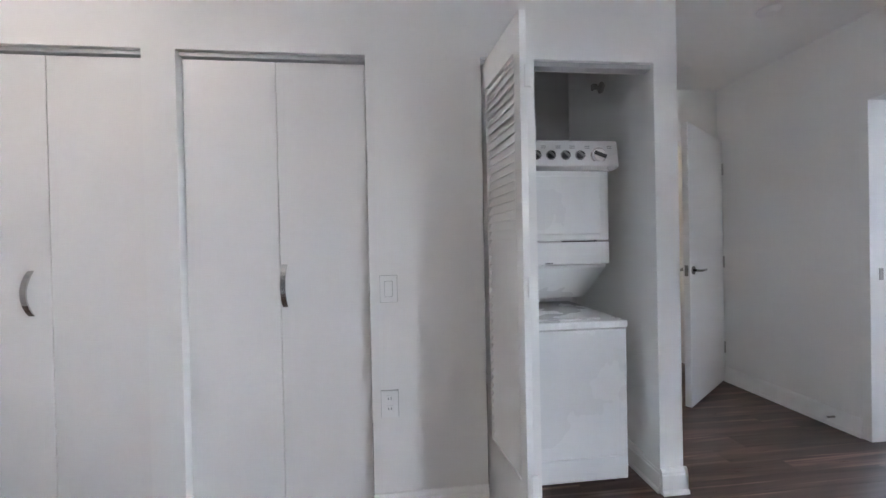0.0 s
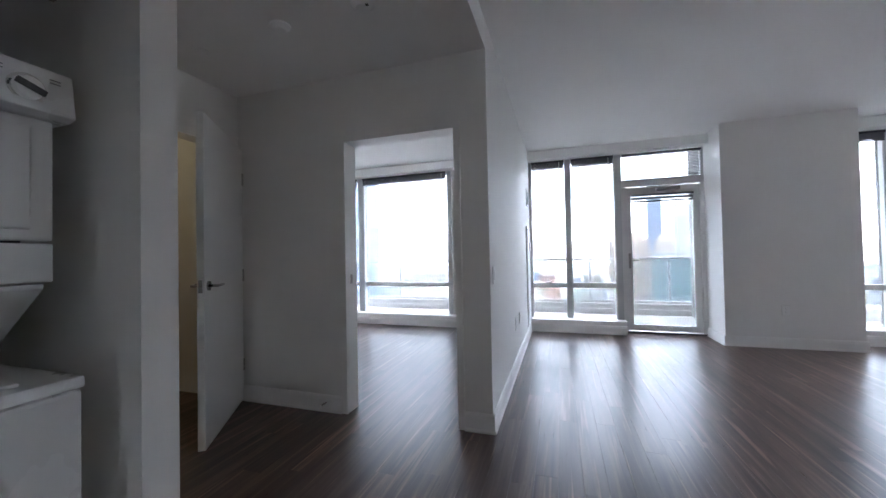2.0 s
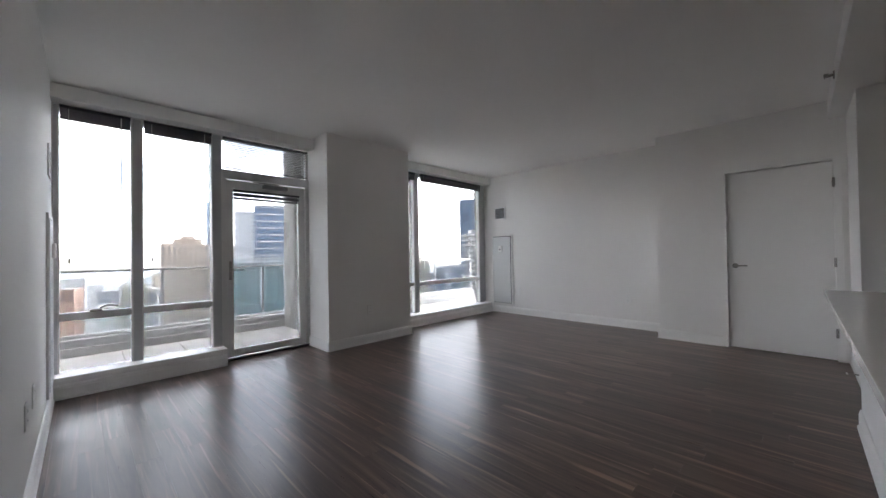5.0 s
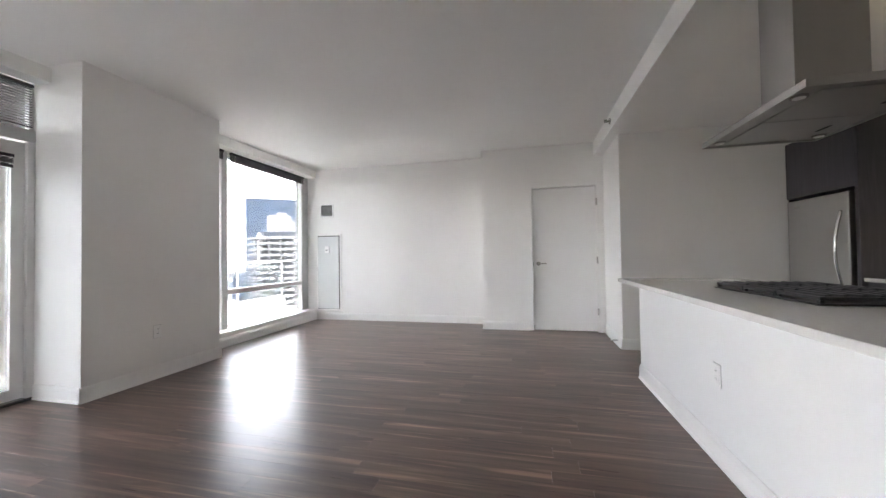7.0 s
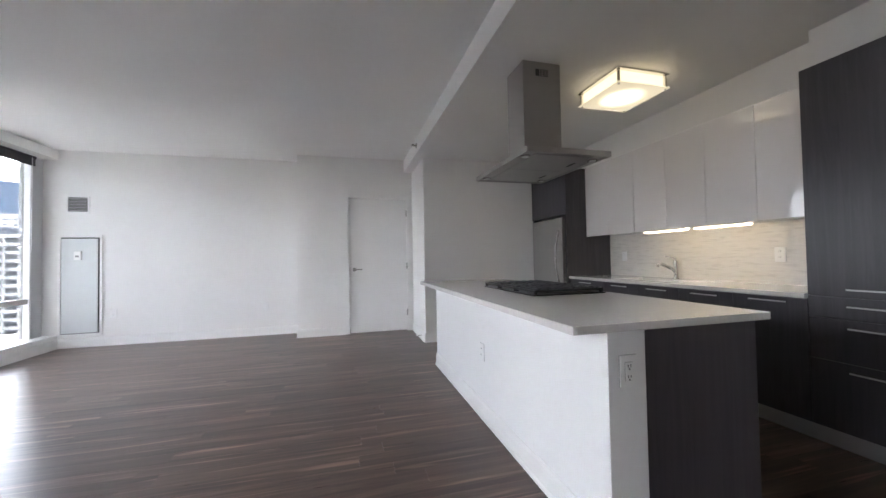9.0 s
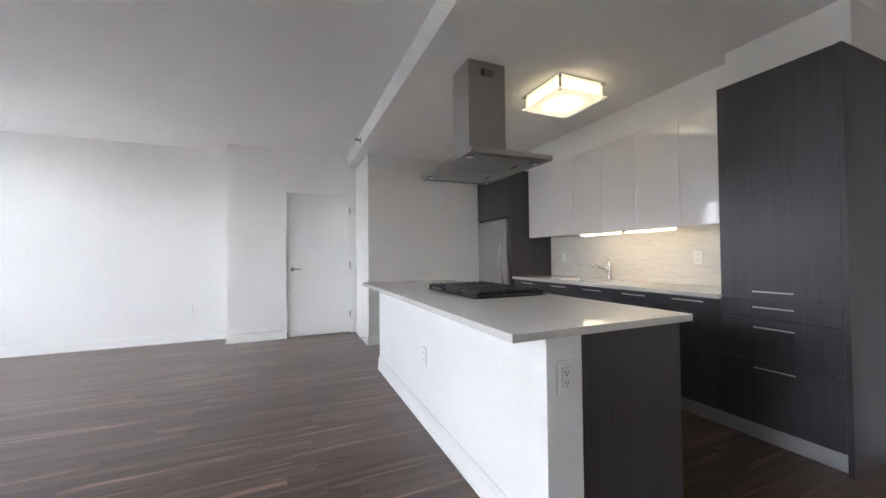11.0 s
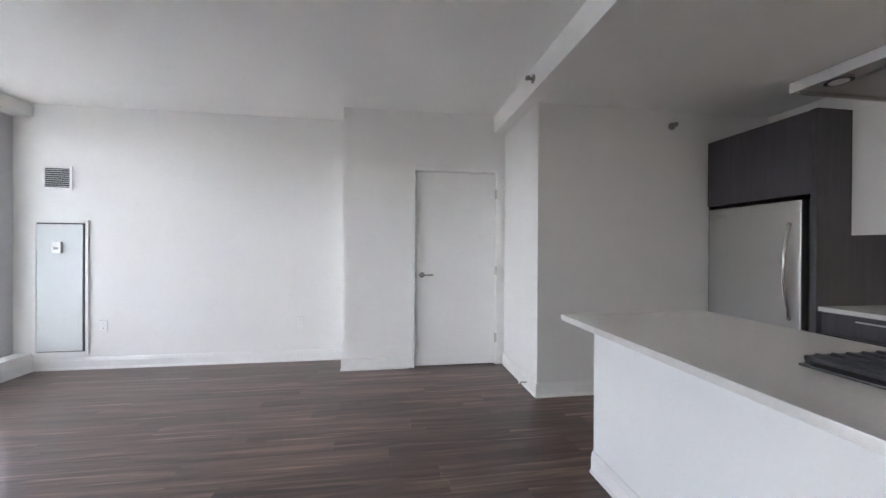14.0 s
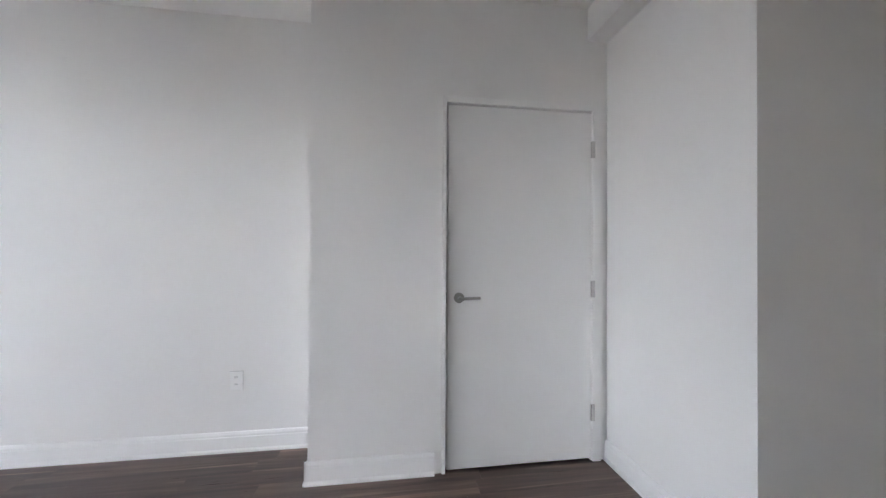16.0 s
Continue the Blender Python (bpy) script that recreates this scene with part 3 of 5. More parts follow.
def casing(name, x0, x1, ztop, y, depth=0.12, w=0.05):
    f = thing(name, ((x0 + x1) / 2, y, 0), "white painted steel door frame", "door frame", kind="structure")
    for a, b in ((x0, x0 + w), (x1 - w, x1)):
        part("jamb", blocks((a, b, y - depth - 0.006, y + 0.012, 0, ztop), soft=0.002), M_TRIM, f)
    part("head", blocks((x0 + w, x1 - w, y - depth - 0.006, y + 0.012, ztop - w, ztop), soft=0.002), M_TRIM, f)
    return f


ed = thing("door_2", (1.82, YD, 0), "closed flush white entry closet door with a lever", "door", kind="structure")
part("jamb", blocks((2.272, 2.294, YD - 0.10, YD + 0.014, 0, 2.175), soft=0.003), M_TRIM, ed)
part("jamb", blocks((1.31, 1.366, YD - 0.10, YD + 0.014, 0, 2.175), soft=0.003), M_TRIM, ed)
part("head", blocks((1.366, 2.272, YD - 0.10, YD + 0.014, 2.136, 2.175), soft=0.003), M_TRIM, ed)
lf = part("leaf", blocks((1.371, 2.263, YD - 0.05, YD - 0.002, 0.014, 2.128), soft=0.002), M_DOOR, ed)
lever_set(lf, 2.195, YD - 0.002, 1.005, 1, -1)
part("latch", blocks((2.2665, 2.2705, YD - 0.02, YD + 0.006, 0.975, 1.035)), M_NICKEL, lf)
for z in (0.30, 1.05, 1.90):
    hinge(lf, 1.368, YD + 0.016, z)

# hall door, ajar, hinged at the corner
HX, HY = 2.875, YH - 0.012
hf = thing("door_frame", (2.45, YH, 0), "white painted door frame at the hall end", "door frame", kind="structure")
part("jamb", blocks((1.985, 2.03, YH - 0.012, YH + 0.13, 0, 2.16), soft=0.002), M_TRIM, hf)
part("jamb", blocks((2.878, 2.898, YH - 0.012, YH + 0.13, 0, 2.16), soft=0.002), M_TRIM, hf)
part("head", blocks((2.03, 2.878, YH - 0.012, YH + 0.13, 2.115, 2.16), soft=0.002), M_TRIM, hf)
hd = thing("door_3", (HX, HY, 0), "white flush bathroom door standing ajar", "door", kind="structure", turn=33, local=True)
hl = part("leaf", blocks((-0.855, 0.0, -0.042, 0.0, 0.014, 2.11), soft=0.002), M_DOOR, hd)
lever_set(hl, -0.79, -0.042, 1.02, -1, 1)
lever_set(hl, -0.79, 0.0, 1.02, 1, 1)
part("latch", blocks((-0.8585, -0.8552, -0.032, -0.010, 0.98, 1.06)), M_NICKEL, hl)
for z in (0.30, 1.05, 1.86):
    hinge(hl, -0.006, -0.046, z)

# bedroom doorway: frame and the door folded back
bf = thing("door_frame", (XB, 2.14, 0), "white painted bedroom door frame with hinges", "door frame", kind="structure")
part("jamb", blocks((XB - 0.012, XB + 0.145, 1.650, 1.695, 0, 2.105), soft=0.002), M_TRIM, bf)
part("jamb", blocks((XB - 0.012, XB + 0.145, 2.562, 2.607, 0, 2.105), soft=0.002), M_TRIM, bf)
part("head", blocks((XB - 0.012, XB + 0.145, 1.695, 2.562, 2.062, 2.105), soft=0.002), M_TRIM, bf)
part("strike", blocks((XB + 0.05, XB + 0.075, 2.558, 2.5618, 0.98, 1.05)), M_NICKEL, bf)
bd = thing("door_4", (XB + 0.15, 1.705, 0), "white bedroom door swung open against the wall", "door", kind="structure", turn=-2, local=True)
bl2 = part("leaf", blocks((0.0, 0.85, -0.075, -0.035, 0.014, 2.055), soft=0.002), M_DOOR, bd)
for z in (0.30, 1.05, 1.80):
    part("hinge", blocks((-0.012, 0.012, -0.034, -0.024, z - 0.05, z + 0.05), soft=0.002), M_NICKEL, bl2)
part("rose", tube(bmesh.new(), (0.79, -0.035, 1.0), (0.79, -0.022, 1.0), 0.03, 24), M_NICKEL, bl2)


# ---- bifold closets ----
def strap_handle(parent, x, y, z):
    """A bowed strap handle, upright."""
    pts = []
    for i in range(13):
        u = -1 + i / 6
        pts.append((y - 0.006 - 0.032 * (1 - u * u), z + 0.095 * u))
    prof = pts + [(p - 0.006 if 0 < i < 12 else p - 0.003, q) for i, (p, q) in list(enumerate(pts))[::-1]]
    return part("handle", prism(prof, "x", x - 0.011, x + 0.011), M_CHROME, parent, "bowed chrome strap handle")


def bifold(x0, x1, hx, label, ztop=2.075):
    """A closed pair of flush closet leaves on a track."""
    b = thing("bifold_door", ((x0 + x1) / 2, YC + 0.05, 0), label, "closet door", "closet doors")
    mid = (x0 + x1) / 2
    for a, c in ((x0 + 0.004, mid - 0.002), (mid + 0.002, x1 - 0.004)):
        lf = part("leaf", blocks((a, c, YC + 0.035, YC + 0.07, 0.035, ztop), soft=0.002), M_CLOSET, b)
        if a < hx < c:
            strap_handle(lf, hx, YC + 0.035, 1.075)
    part("track", blocks((x0, x1, YC + 0.02, YC + 0.085, 2.082, 2.0995), soft=0.002), M_ALU, b)
    return b


bifold(-1.76, -0.979, -1.440, "closed white flush bifold closet door with a chrome handle")
bifold(-0.836, -0.049, -0.420, "closed white flush bifold closet door with a chrome handle")
bifold(-2.546, -1.765, -1.9, "closed white flush bifold closet door beside another")

# louvred laundry bifold, folded open at the left of its opening
lv = thing("louvred_door", (0.52, YC, 0), "white louvred bifold laundry door folded open", "closet door")


def louvre_leaf(m, name):
    """One leaf in its own plane: u along x, thickness along y."""
    W, T, Z0, Z1 = 0.42, 0.028, 0.02, 2.09
    bm = blocks((0, 0.055, 0, T, Z0, Z1), (W - 0.055, W, 0, T, Z0, Z1), (0.055, W - 0.055, 0, T, Z0, 0.34), (0.055, W - 0.055, 0, T, Z1 - 0.13, Z1))
    bmesh.ops.transform(bm, matrix=m, verts=bm.verts[:])
    lf = part(name, bm, M_TRIM, lv)
    n = 44
    for i in range(n):
        z = 0.345 + (Z1 - 0.13 - 0.345) * i / n
        bm = prism([(0.003, z), (0.008, z), (T - 0.003, z + 0.042), (T - 0.008, z + 0.042)], "x", 0.0555, W - 0.0555)
        bmesh.ops.transform(bm, matrix=m, verts=bm.verts[:])
        part("slat", bm, M_TRIM, lf)
    return lf


F1 = louvre_leaf(Matrix.Translation((0.494, YC + 0.05, 0)) @ Matrix.Rotation(radians(-83), 4, "Z"), "leaf")
F2 = louvre_leaf(Matrix.Translation((0.600, YC - 0.365, 0)) @ Matrix.Rotation(radians(89), 4, "Z"), "leaf")
for z in (0.35, 1.08, 1.85):
    part("hinge", blocks((0.560, 0.584, YC - 0.374, YC - 0.366, z - 0.04, z + 0.04), soft=0.002), M_PLASTIC, lv)
part("track", blocks((LA0, LA1, YC + 0.02, YC + 0.065, 2.085, ZO), soft=0.002), M_ALU, lv)

# ---- laundry ----
def knob(parent, x, y, z, r, big=False):
    k = part("dial", tube(bmesh.new(), (x, y, z), (x, y - 0.006, z), r, 28), M_CHROME if big else M_GREYPL, parent)
    part("knob", tube(bmesh.new(), (x, y - 0.006, z), (x, y - 0.022, z), r * 0.80, 28, r * 0.72), M_PLASTIC if big else M_DARKPL, k)
    bm = blocks((-r * 0.80, r * 0.80, -0.031, -0.021, -r * 0.22, r * 0.22), soft=0.003)
    bmesh.ops.transform(bm, matrix=Matrix.Translation((x, y, z)) @ Matrix.Rotation(radians(20 if big else 40), 4, "Y"), verts=bm.verts[:])
    part("grip", bm, M_DARKPL if big else M_GREYPL, k)


WX0, WX1 = 0.56, 1.230
wd = thing("washer_dryer", ((WX0 + WX1) / 2, 2.7, 0), "stacked white washer and dryer with dark dials", "washer dryer")
wb = part("washer_body", blocks((WX0, WX1, 2.405, 3.10, 0.03, 0.80), soft=0.012), M_APPL, wd)
part("kick_panel", blocks((WX0 + 0.012, WX1 - 0.012, 2.396, 2.404, 0.045, 0.155), soft=0.004), M_APPL, wb)
part("washer_top", blocks((WX0 - 0.002, WX1 + 0.003, 2.395, 3.10, 0.806, 0.843), soft=0.010), M_APPL, wd)
part("washer_lid", blocks((WX0 + 0.06, WX1 - 0.12, 2.44, 2.78, 0.8435, 0.855), soft=0.005), M_APPL, wd)
for x in (WX0 + 0.06, WX1 - 0.06):
    for y in (2.46, 3.04):
        part("foot", tube(bmesh.new(), (x, y, 0.0), (x, y, 0.032), 0.02), M_BLACK, wd)
DX0, DX1 = 0.58, 1.224
part("slant_panel", prism([(2.80, 0.905), (3.10, 0.905), (3.10, 1.12), (2.54, 1.12), (2.54, 1.105)], "x", DX0 + 0.02, DX1 - 0.02, soft=0.004), M_APPL, wd)
sp = part("upper_fascia", blocks((DX0, DX1, 2.535, 3.10, 1.125, 1.245), soft=0.006), M_APPL, wd)
part("latch_mark", blocks((0.86, 0.90, 2.532, 2.5348, 1.128, 1.136)), M_GREYPL, sp)
part("back_cabinet", blocks((DX0 + 0.03, DX1 - 0.03, 2.95, 3.10, 0.86, 1.12)), M_APPL, wd)
dy = part("dryer_body", blocks((DX0, DX1, 2.535, 3.10, 1.252, 1.63), soft=0.010), M_APPL, wd)
part("dryer_gap", blocks((0.98, 1.15, 2.534, 2.60, 1.2455, 1.2515)), M_SLOT, wd)
dd = part("dryer_door", blocks((DX0 + 0.02, DX1 - 0.055, 2.522, 2.534, 1.285, 1.60), soft=0.006), M_APPL, dy)
part("door_pull", blocks((DX0 + 0.09, DX0 + 0.115, 2.5205, 2.524, 1.42, 1.52), soft=0.001), M_GREYPL, dd)
cp = part("control_panel", prism([(2.495, 1.645), (2.53, 1.635), (2.75, 1.635), (2.75, 1.785), (2.515, 1.785)], "x", DX0 - 0.005, 1.262, soft=0.006), M_APPL, wd)
for x, r, big in ((0.712, 0.043, True), (0.809, 0.026, False), (0.888, 0.026, False), (0.968, 0.026, False), (1.048, 0.026, False), (1.150, 0.043, True)):
    knob(cp, x, 2.505, 1.704, r, big)
for x in (0.762, 0.85, 0.93, 1.008, 1.09, 1.215):
    for z in (1.752, 1.742):
        part("printed_mark", blocks((x - 0.013, x + 0.013, 2.5065, 2.5075, z, z + 0.003)), M_GREYPL, cp)
hose = single("drain_hose", bent([(0.675 + 0.036 * math.sin(i / 14 * math.pi) ** 0.8, 2.44 + 0.004 * i, 1.115 - 0.0175 * i) for i in range(15)], 0.010), M_PLASTIC, "white looped hose hanging in front of the dryer", "hose", smooth=True)
duct_pts = [(0.80, 2.98, 1.785), (0.80, 2.98, 1.87), (0.805, 2.985, 1.95), (0.83, 3.0, 2.02), (0.87, 3.03, 2.07), (0.91, 3.08, 2.10), (0.95, 3.16, 2.12), (0.98, 3.248, 2.13)]
dct = thing("dryer_duct", (0.80, 2.98, 1.785), "ribbed silver foil dryer duct", "duct")
part("sleeve", bent(duct_pts, 0.052, 20), M_DUCT, dct, smooth=True)
for i in range(44):
    u = i / 43 * (len(duct_pts) - 1.001)
    k, f = int(u), u - int(u)
    p = Vector(duct_pts[k]).lerp(Vector(duct_pts[k + 1]), f)
    dr_ = (Vector(duct_pts[k + 1]) - Vector(duct_pts[k])).normalized()
    part("rib", tube(bmesh.new(), p - dr_ * 0.004, p + dr_ * 0.004, 0.057, 20), M_DUCT, dct)


def sprinkler(x, y, z, d):
    """A side-wall sprinkler head pointing along d."""
    s = thing("fire_sprinkler", (x, y, z), "small dark side-wall sprinkler head", "sprinkler", "sprinklers")
    v, p = Vector(d), Vector((x, y, z))
    part("escutcheon", tube(bmesh.new(), p, p + v * 0.008, 0.034, 24), M_NICKEL, s)
    part("nozzle", tube(bmesh.new(), p + v * 0.008, p + v * 0.05, 0.012, 14), M_NICKEL, s)
    part("deflector", tube(bmesh.new(), p + v * 0.055, p + v * 0.059, 0.020, 14), M_NICKEL, s)
    part("fusible_link", blocks((x + v.x * 0.05 - 0.014, x + v.x * 0.05 + 0.014, y + v.y * 0.05 - 0.014, y + v.y * 0.05 + 0.014, z - 0.004, z + 0.018)), M_NICKEL, s)


sprinkler(LA1 + 0.01, 2.80, 2.20, (-1, 0, 0))
sprinkler(XSOF, -3.24, 2.675, (1, 0, 0))
sprinkler(-0.03, YK, 2.435, (0, 1, 0))


# ---- kitchen ----
def bar_handle(parent, x, y0, y1, z):
    """A slim steel pull on a cabinet front that faces +x."""
    hb = part("handle", blocks((x + 0.022, x + 0.030, y0, y1, z - 0.0045, z + 0.0045), soft=0.002), M_PULL, parent, "slim steel bar handle")
    for y in (y0 + 0.015, y1 - 0.015):
        part("post", blocks((x, x + 0.022, y - 0.005, y + 0.005, z - 0.005, z + 0.005)), M_CHROME, hb)


XF = -0.45
YB = [-2.56, -1.961, -1.472, -1.021, -0.570, -0.12]
for i, (a, b) in enumerate(zip(YB, YB[1:])):
    c = thing("base_cabinet", ((XK + XF) / 2, (a + b) / 2, 0), "dark wood base cabinet with a slim steel pull", "cabinet", "base cabinets")
    part("body", blocks((XK, XF - 0.022, a, b, 0.11, 0.872)), M_DARKWOOD, c)
    if i == 4:
        fr = part("door", blocks((XF - 0.020, XF, a + 0.002, b - 0.002, 0.115, 0.868), soft=0.0015), M_DARKWOOD, c)
        bar_handle(fr, XF, -0.445, -0.222, 0.842)
    else:
        fr = part("drawer", blocks((XF - 0.020, XF, a + 0.002, b - 0.002, 0.725, 0.868), soft=0.0015), M_DARKWOOD, c)
        m = (a + b) / 2
        bar_handle(fr, XF, m - 0.095, m + 0.125, 0.838)
        part("door", blocks((XF - 0.020, XF, a + 0.002, b - 0.002, 0.115, 0.721), soft=0.0015), M_DARKWOOD, c)
M_PLINTH = surface("brushed_plinth", (0.60, 0.62, 0.64), 0.32, metal=0.8, vary=0.05, bump=0.02)
single("toe_kick", blocks((XF - 0.065, XF - 0.05, -2.56, 0.465, 0.0, 0.118)), M_PLINTH, "brushed metal toe kick under the dark cabinets", "toe kick")
# worktop with a cut-out for the sink
SX0, SX1, SY0, SY1 = -0.93, -0.58, -1.90, -1.33
wt = single("worktop", blocks((XK, SX0, -2.56, -0.122, 0.875, 0.905), (SX1, XF + 0.025, -2.56, -0.122, 0.875, 0.905), (SX0, SX1, -2.56, SY0, 0.875, 0.905), (SX0, SX1, SY1, -0.122, 0.875, 0.905)), M_QUARTZ, "pale quartz worktop along the kitchen wall", "worktop")
sk = thing("sink", (-0.755, -1.615, 0.7), "undermount steel sink basin", "sink")
part("basin", blocks((SX0 - 0.01, SX0, SY0 - 0.01, SY1 + 0.01, 0.70, 0.8745), (SX1, SX1 + 0.01, SY0 - 0.01, SY1 + 0.01, 0.70, 0.8745), (SX0, SX1, SY0 - 0.01, SY0, 0.70, 0.8745), (SX0, SX1, SY1, SY1 + 0.01, 0.70, 0.8745), (SX0, SX1, SY0, SY1, 0.70, 0.71)), M_STEEL, sk)
part("drain", tube(bmesh.new(), (-0.755, -1.615, 0.7101), (-0.755, -1.615, 0.713), 0.045, 24), M_CHROME, sk)
fa = thing("faucet", (-0.99, -1.525, 0.905), "chrome single-lever kitchen faucet", "faucet")
part("base", tube(bmesh.new(), (-0.99, -1.525, 0.905), (-0.99, -1.525, 0.915), 0.030, 24), M_CHROME, fa)
part("body", tube(bmesh.new(), (-0.99, -1.525, 0.915), (-0.99, -1.525, 1.09), 0.022, 20), M_CHROME, fa)
part("spout", bent([(-0.985, -1.527, 0.985), (-0.93, -1.545, 1.022), (-0.875, -1.565, 1.052), (-0.84, -1.577, 1.066), (-0.822, -1.583, 1.056), (-0.818, -1.585, 1.036)], 0.016, 14), M_CHROME, fa, smooth=True)
part("lever", bent([(-0.99, -1.525, 1.09), (-0.985, -1.527, 1.112), (-0.945, -1.545, 1.132), (-0.90, -1.56, 1.142)], 0.007), M_CHROME, fa, smooth=True)

# stone backsplash: thin courses
sb = structure("backsplash", blocks((XK, XK + 0.006, -2.56, -0.122, 0.905, 1.405)), M_SPLASH, "pale veined stone strip tile backsplash", "backsplash")
random.seed(5)
zz = 0.9065
while zz < 1.40:
    hh = random.choice((0.012, 0.018, 0.025))
    y = -2.558
    while y < -0.125:
        ll = random.uniform(0.18, 0.42)
        y2 = min(y + ll, -0.123)
        ob = new("tile", finish("tile", blocks((XK + 0.006, XK + 0.0115 + random.uniform(0, 0.0012), y, y2 - 0.0012, zz, min(zz + hh, 1.404) - 0.0012)), M_SPLASH))
        ob.parent = sb
        y = y2
    zz += hh

# wall cabinets
YU = [-2.56, -2.16, -1.757, -1.353, -0.95, -0.548, -0.122]
XU = -0.70
for a, b in zip(YU, YU[1:]):
    c = thing("wall_cabinet", ((XK + XU) / 2, (a + b) / 2, 1.41), "glossy white handleless wall cabinet", "cabinet", "wall cabinets")
    part("body", blocks((XK, XU - 0.022, a, b, 1.412, 2.297)), M_GLOSSWHITE, c)
    part("door", blocks((XU - 0.020, XU, a + 0.0018, b - 0.0018, 1.405, 2.291), soft=0.0012), M_GLOSSWHITE, c)
for a, b in ((-1.68, -1.205), (-1.115, -0.65)):
    ul = thing("under_cabinet_light", (-0.80, (a + b) / 2, 1.385), "lit warm strip light under a wall cabinet", "strip light", "under cabinet lights")
    part("housing", blocks((-0.815, -0.745, a, b, 1.398, 1.411), soft=0.002), M_PLASTIC, ul)
    part("diffuser", blocks((-0.81, -0.75, a + 0.006, b - 0.006, 1.384, 1.3975), soft=0.003), M_STRIP, ul)

# tall units
YT = [-0.12, 0.465]
for k, (a, b) in enumerate(zip(YT, YT[1:])):
    c = thing("tall_cabinet", ((XK + XF) / 2, (a + b) / 2, 0), "tall dark wood pantry unit with drawers below", "cabinet", "tall cabinets")
    part("body", blocks((XK, XF - 0.022, a, b, 0.11, 2.30)), M_DARKWOOD, c)
    m = (a + b) / 2
    for z0, z1, zh, nm in ((0.115, 0.515, 0.47, "drawer"), (0.519, 0.765, 0.72, "drawer"), (0.769, 0.893, 0.845, "drawer"), (0.897, 2.298, 0.942, "door")):
        fr = part(nm, blocks((XF - 0.020, XF, a + 0.002, b - 0.002, z0, z1), soft=0.0015), M_DARKWOOD, c)
        bar_handle(fr, XF, m - 0.10, m + 0.10, zh)
te = single("cabinet_end_panel", blocks((XK, XF + 0.002, 0.4655, 0.49, 0.0, 2.30), soft=0.0015), M_DARKWOOD, "dark wood end panel beside the tall unit", "cabinet panel")
structure("bulkhead_tall", blocks((XK, -0.56, -0.119, 0.49, 2.302, ZS)), M_WALL, "white bulkhead above the tall units", "bulkhead")

# refrigerator in its dark housing
rh = thing("fridge_housing", (-0.75, -3.0, 0), "dark wood housing round the refrigerator", "cabinet")
part("side_panel", blocks((XK, -0.41, -2.60, -2.562, 0.0, 2.297), soft=0.0015), M_DARKWOOD, rh)
part("side_panel", blocks((XK, -0.43, YK, YK + 0.02, 0.0, 1.70), soft=0.0015), M_DARKWOOD, rh)
part("top_box", blocks((XK, -0.435, YK, -2.602, 1.705, 2.297)), M_DARKWOOD, rh)
part("door", blocks((-0.433, -0.412, YK + 0.002, -2.602, 1.70, 2.294), soft=0.0015), M_DARKWOOD, rh)
rf = thing("refrigerator", (-0.73, -3.02, 0.0), "stainless steel refrigerator with curved door handles", "refrigerator")
part("cabinet", blocks((XK + 0.02, -0.47, -3.41, -2.64, 0.03, 1.665)), M_BLACK, rf)
for z0, z1, ha, hb in ((0.686, 1.665, 0.78, 1.50), (0.05, 0.674, 0.30, 0.56)):
    dr = part("door", blocks((-0.465, -0.395, -3.405, -2.645, z0, z1), soft=0.010), M_STEEL, rf)
    pts = [(-0.392 + 0.055 * math.sin(math.pi * i / 12), -2.72, ha + (hb - ha) * i / 12) for i in range(13)]
    part("handle", bent(pts, 0.013, 14), M_CHROME, dr, "bowed bright steel handle", smooth=True)
part("badge", blocks((-0.394, -0.392, -3.33, -3.22, 1.585, 1.592)), M_CHROME, rf)
for y in (-3.3, -2.75):
    part("foot", tube(bmesh.new(), (-0.6, y, 0), (-0.6, y, 0.031), 0.02), M_BLACK, rf)

# island
IX0, IX1, IY0, IY1 = 0.60, 1.362, -2.40, 0.295
isl = thing("kitchen_island", (0.98, -1.09, 0), "kitchen island with white panelled back and dark wood end", "kitchen island")
part("back_panel", blocks((1.189, IX1, IY0, IY1, 0, 0.872), soft=0.003), M_ISLAND, isl, "smooth white painted back panel")
part("end_panel", blocks((IX0, 1.187, IY1 - 0.02, IY1 - 0.004, 0.0, 0.872), soft=0.0015), M_DARKWOOD, isl, "dark wood end panel")
part("end_panel", blocks((IX0, 1.187, IY0 + 0.004, IY0 + 0.02, 0.0, 0.872), soft=0.0015), M_DARKWOOD, isl)
part("carcass", blocks((IX0 + 0.03, 1.187, IY0 + 0.021, IY1 - 0.021, 0.10, 0.868)), M_DARKWOOD, isl)
part("plinth", blocks((IX0 + 0.08, 1.187, IY0 + 0.021, IY1 - 0.021, 0.0, 0.099)), M_PLINTH, isl)
ys = np.linspace(IY0 + 0.022, IY1 - 0.022, 6)
for a, b in zip(ys, ys[1:]):
    f = part("drawer", blocks((IX0 + 0.009, IX0 + 0.028, a + 0.002, b - 0.002, 0.105, 0.866), soft=0.0015), M_DARKWOOD, isl)
    part("handle", blocks((IX0 - 0.012, IX0 - 0.004, (a + b) / 2 - 0.1, (a + b) / 2 + 0.1, 0.80, 0.812), soft=0.002), M_CHROME, f)
single("island_worktop", blocks((0.530, 1.518, -2.500, 0.307, 0.872, 0.905), soft=0.003), M_QUARTZ, "long pale quartz island worktop", "worktop")

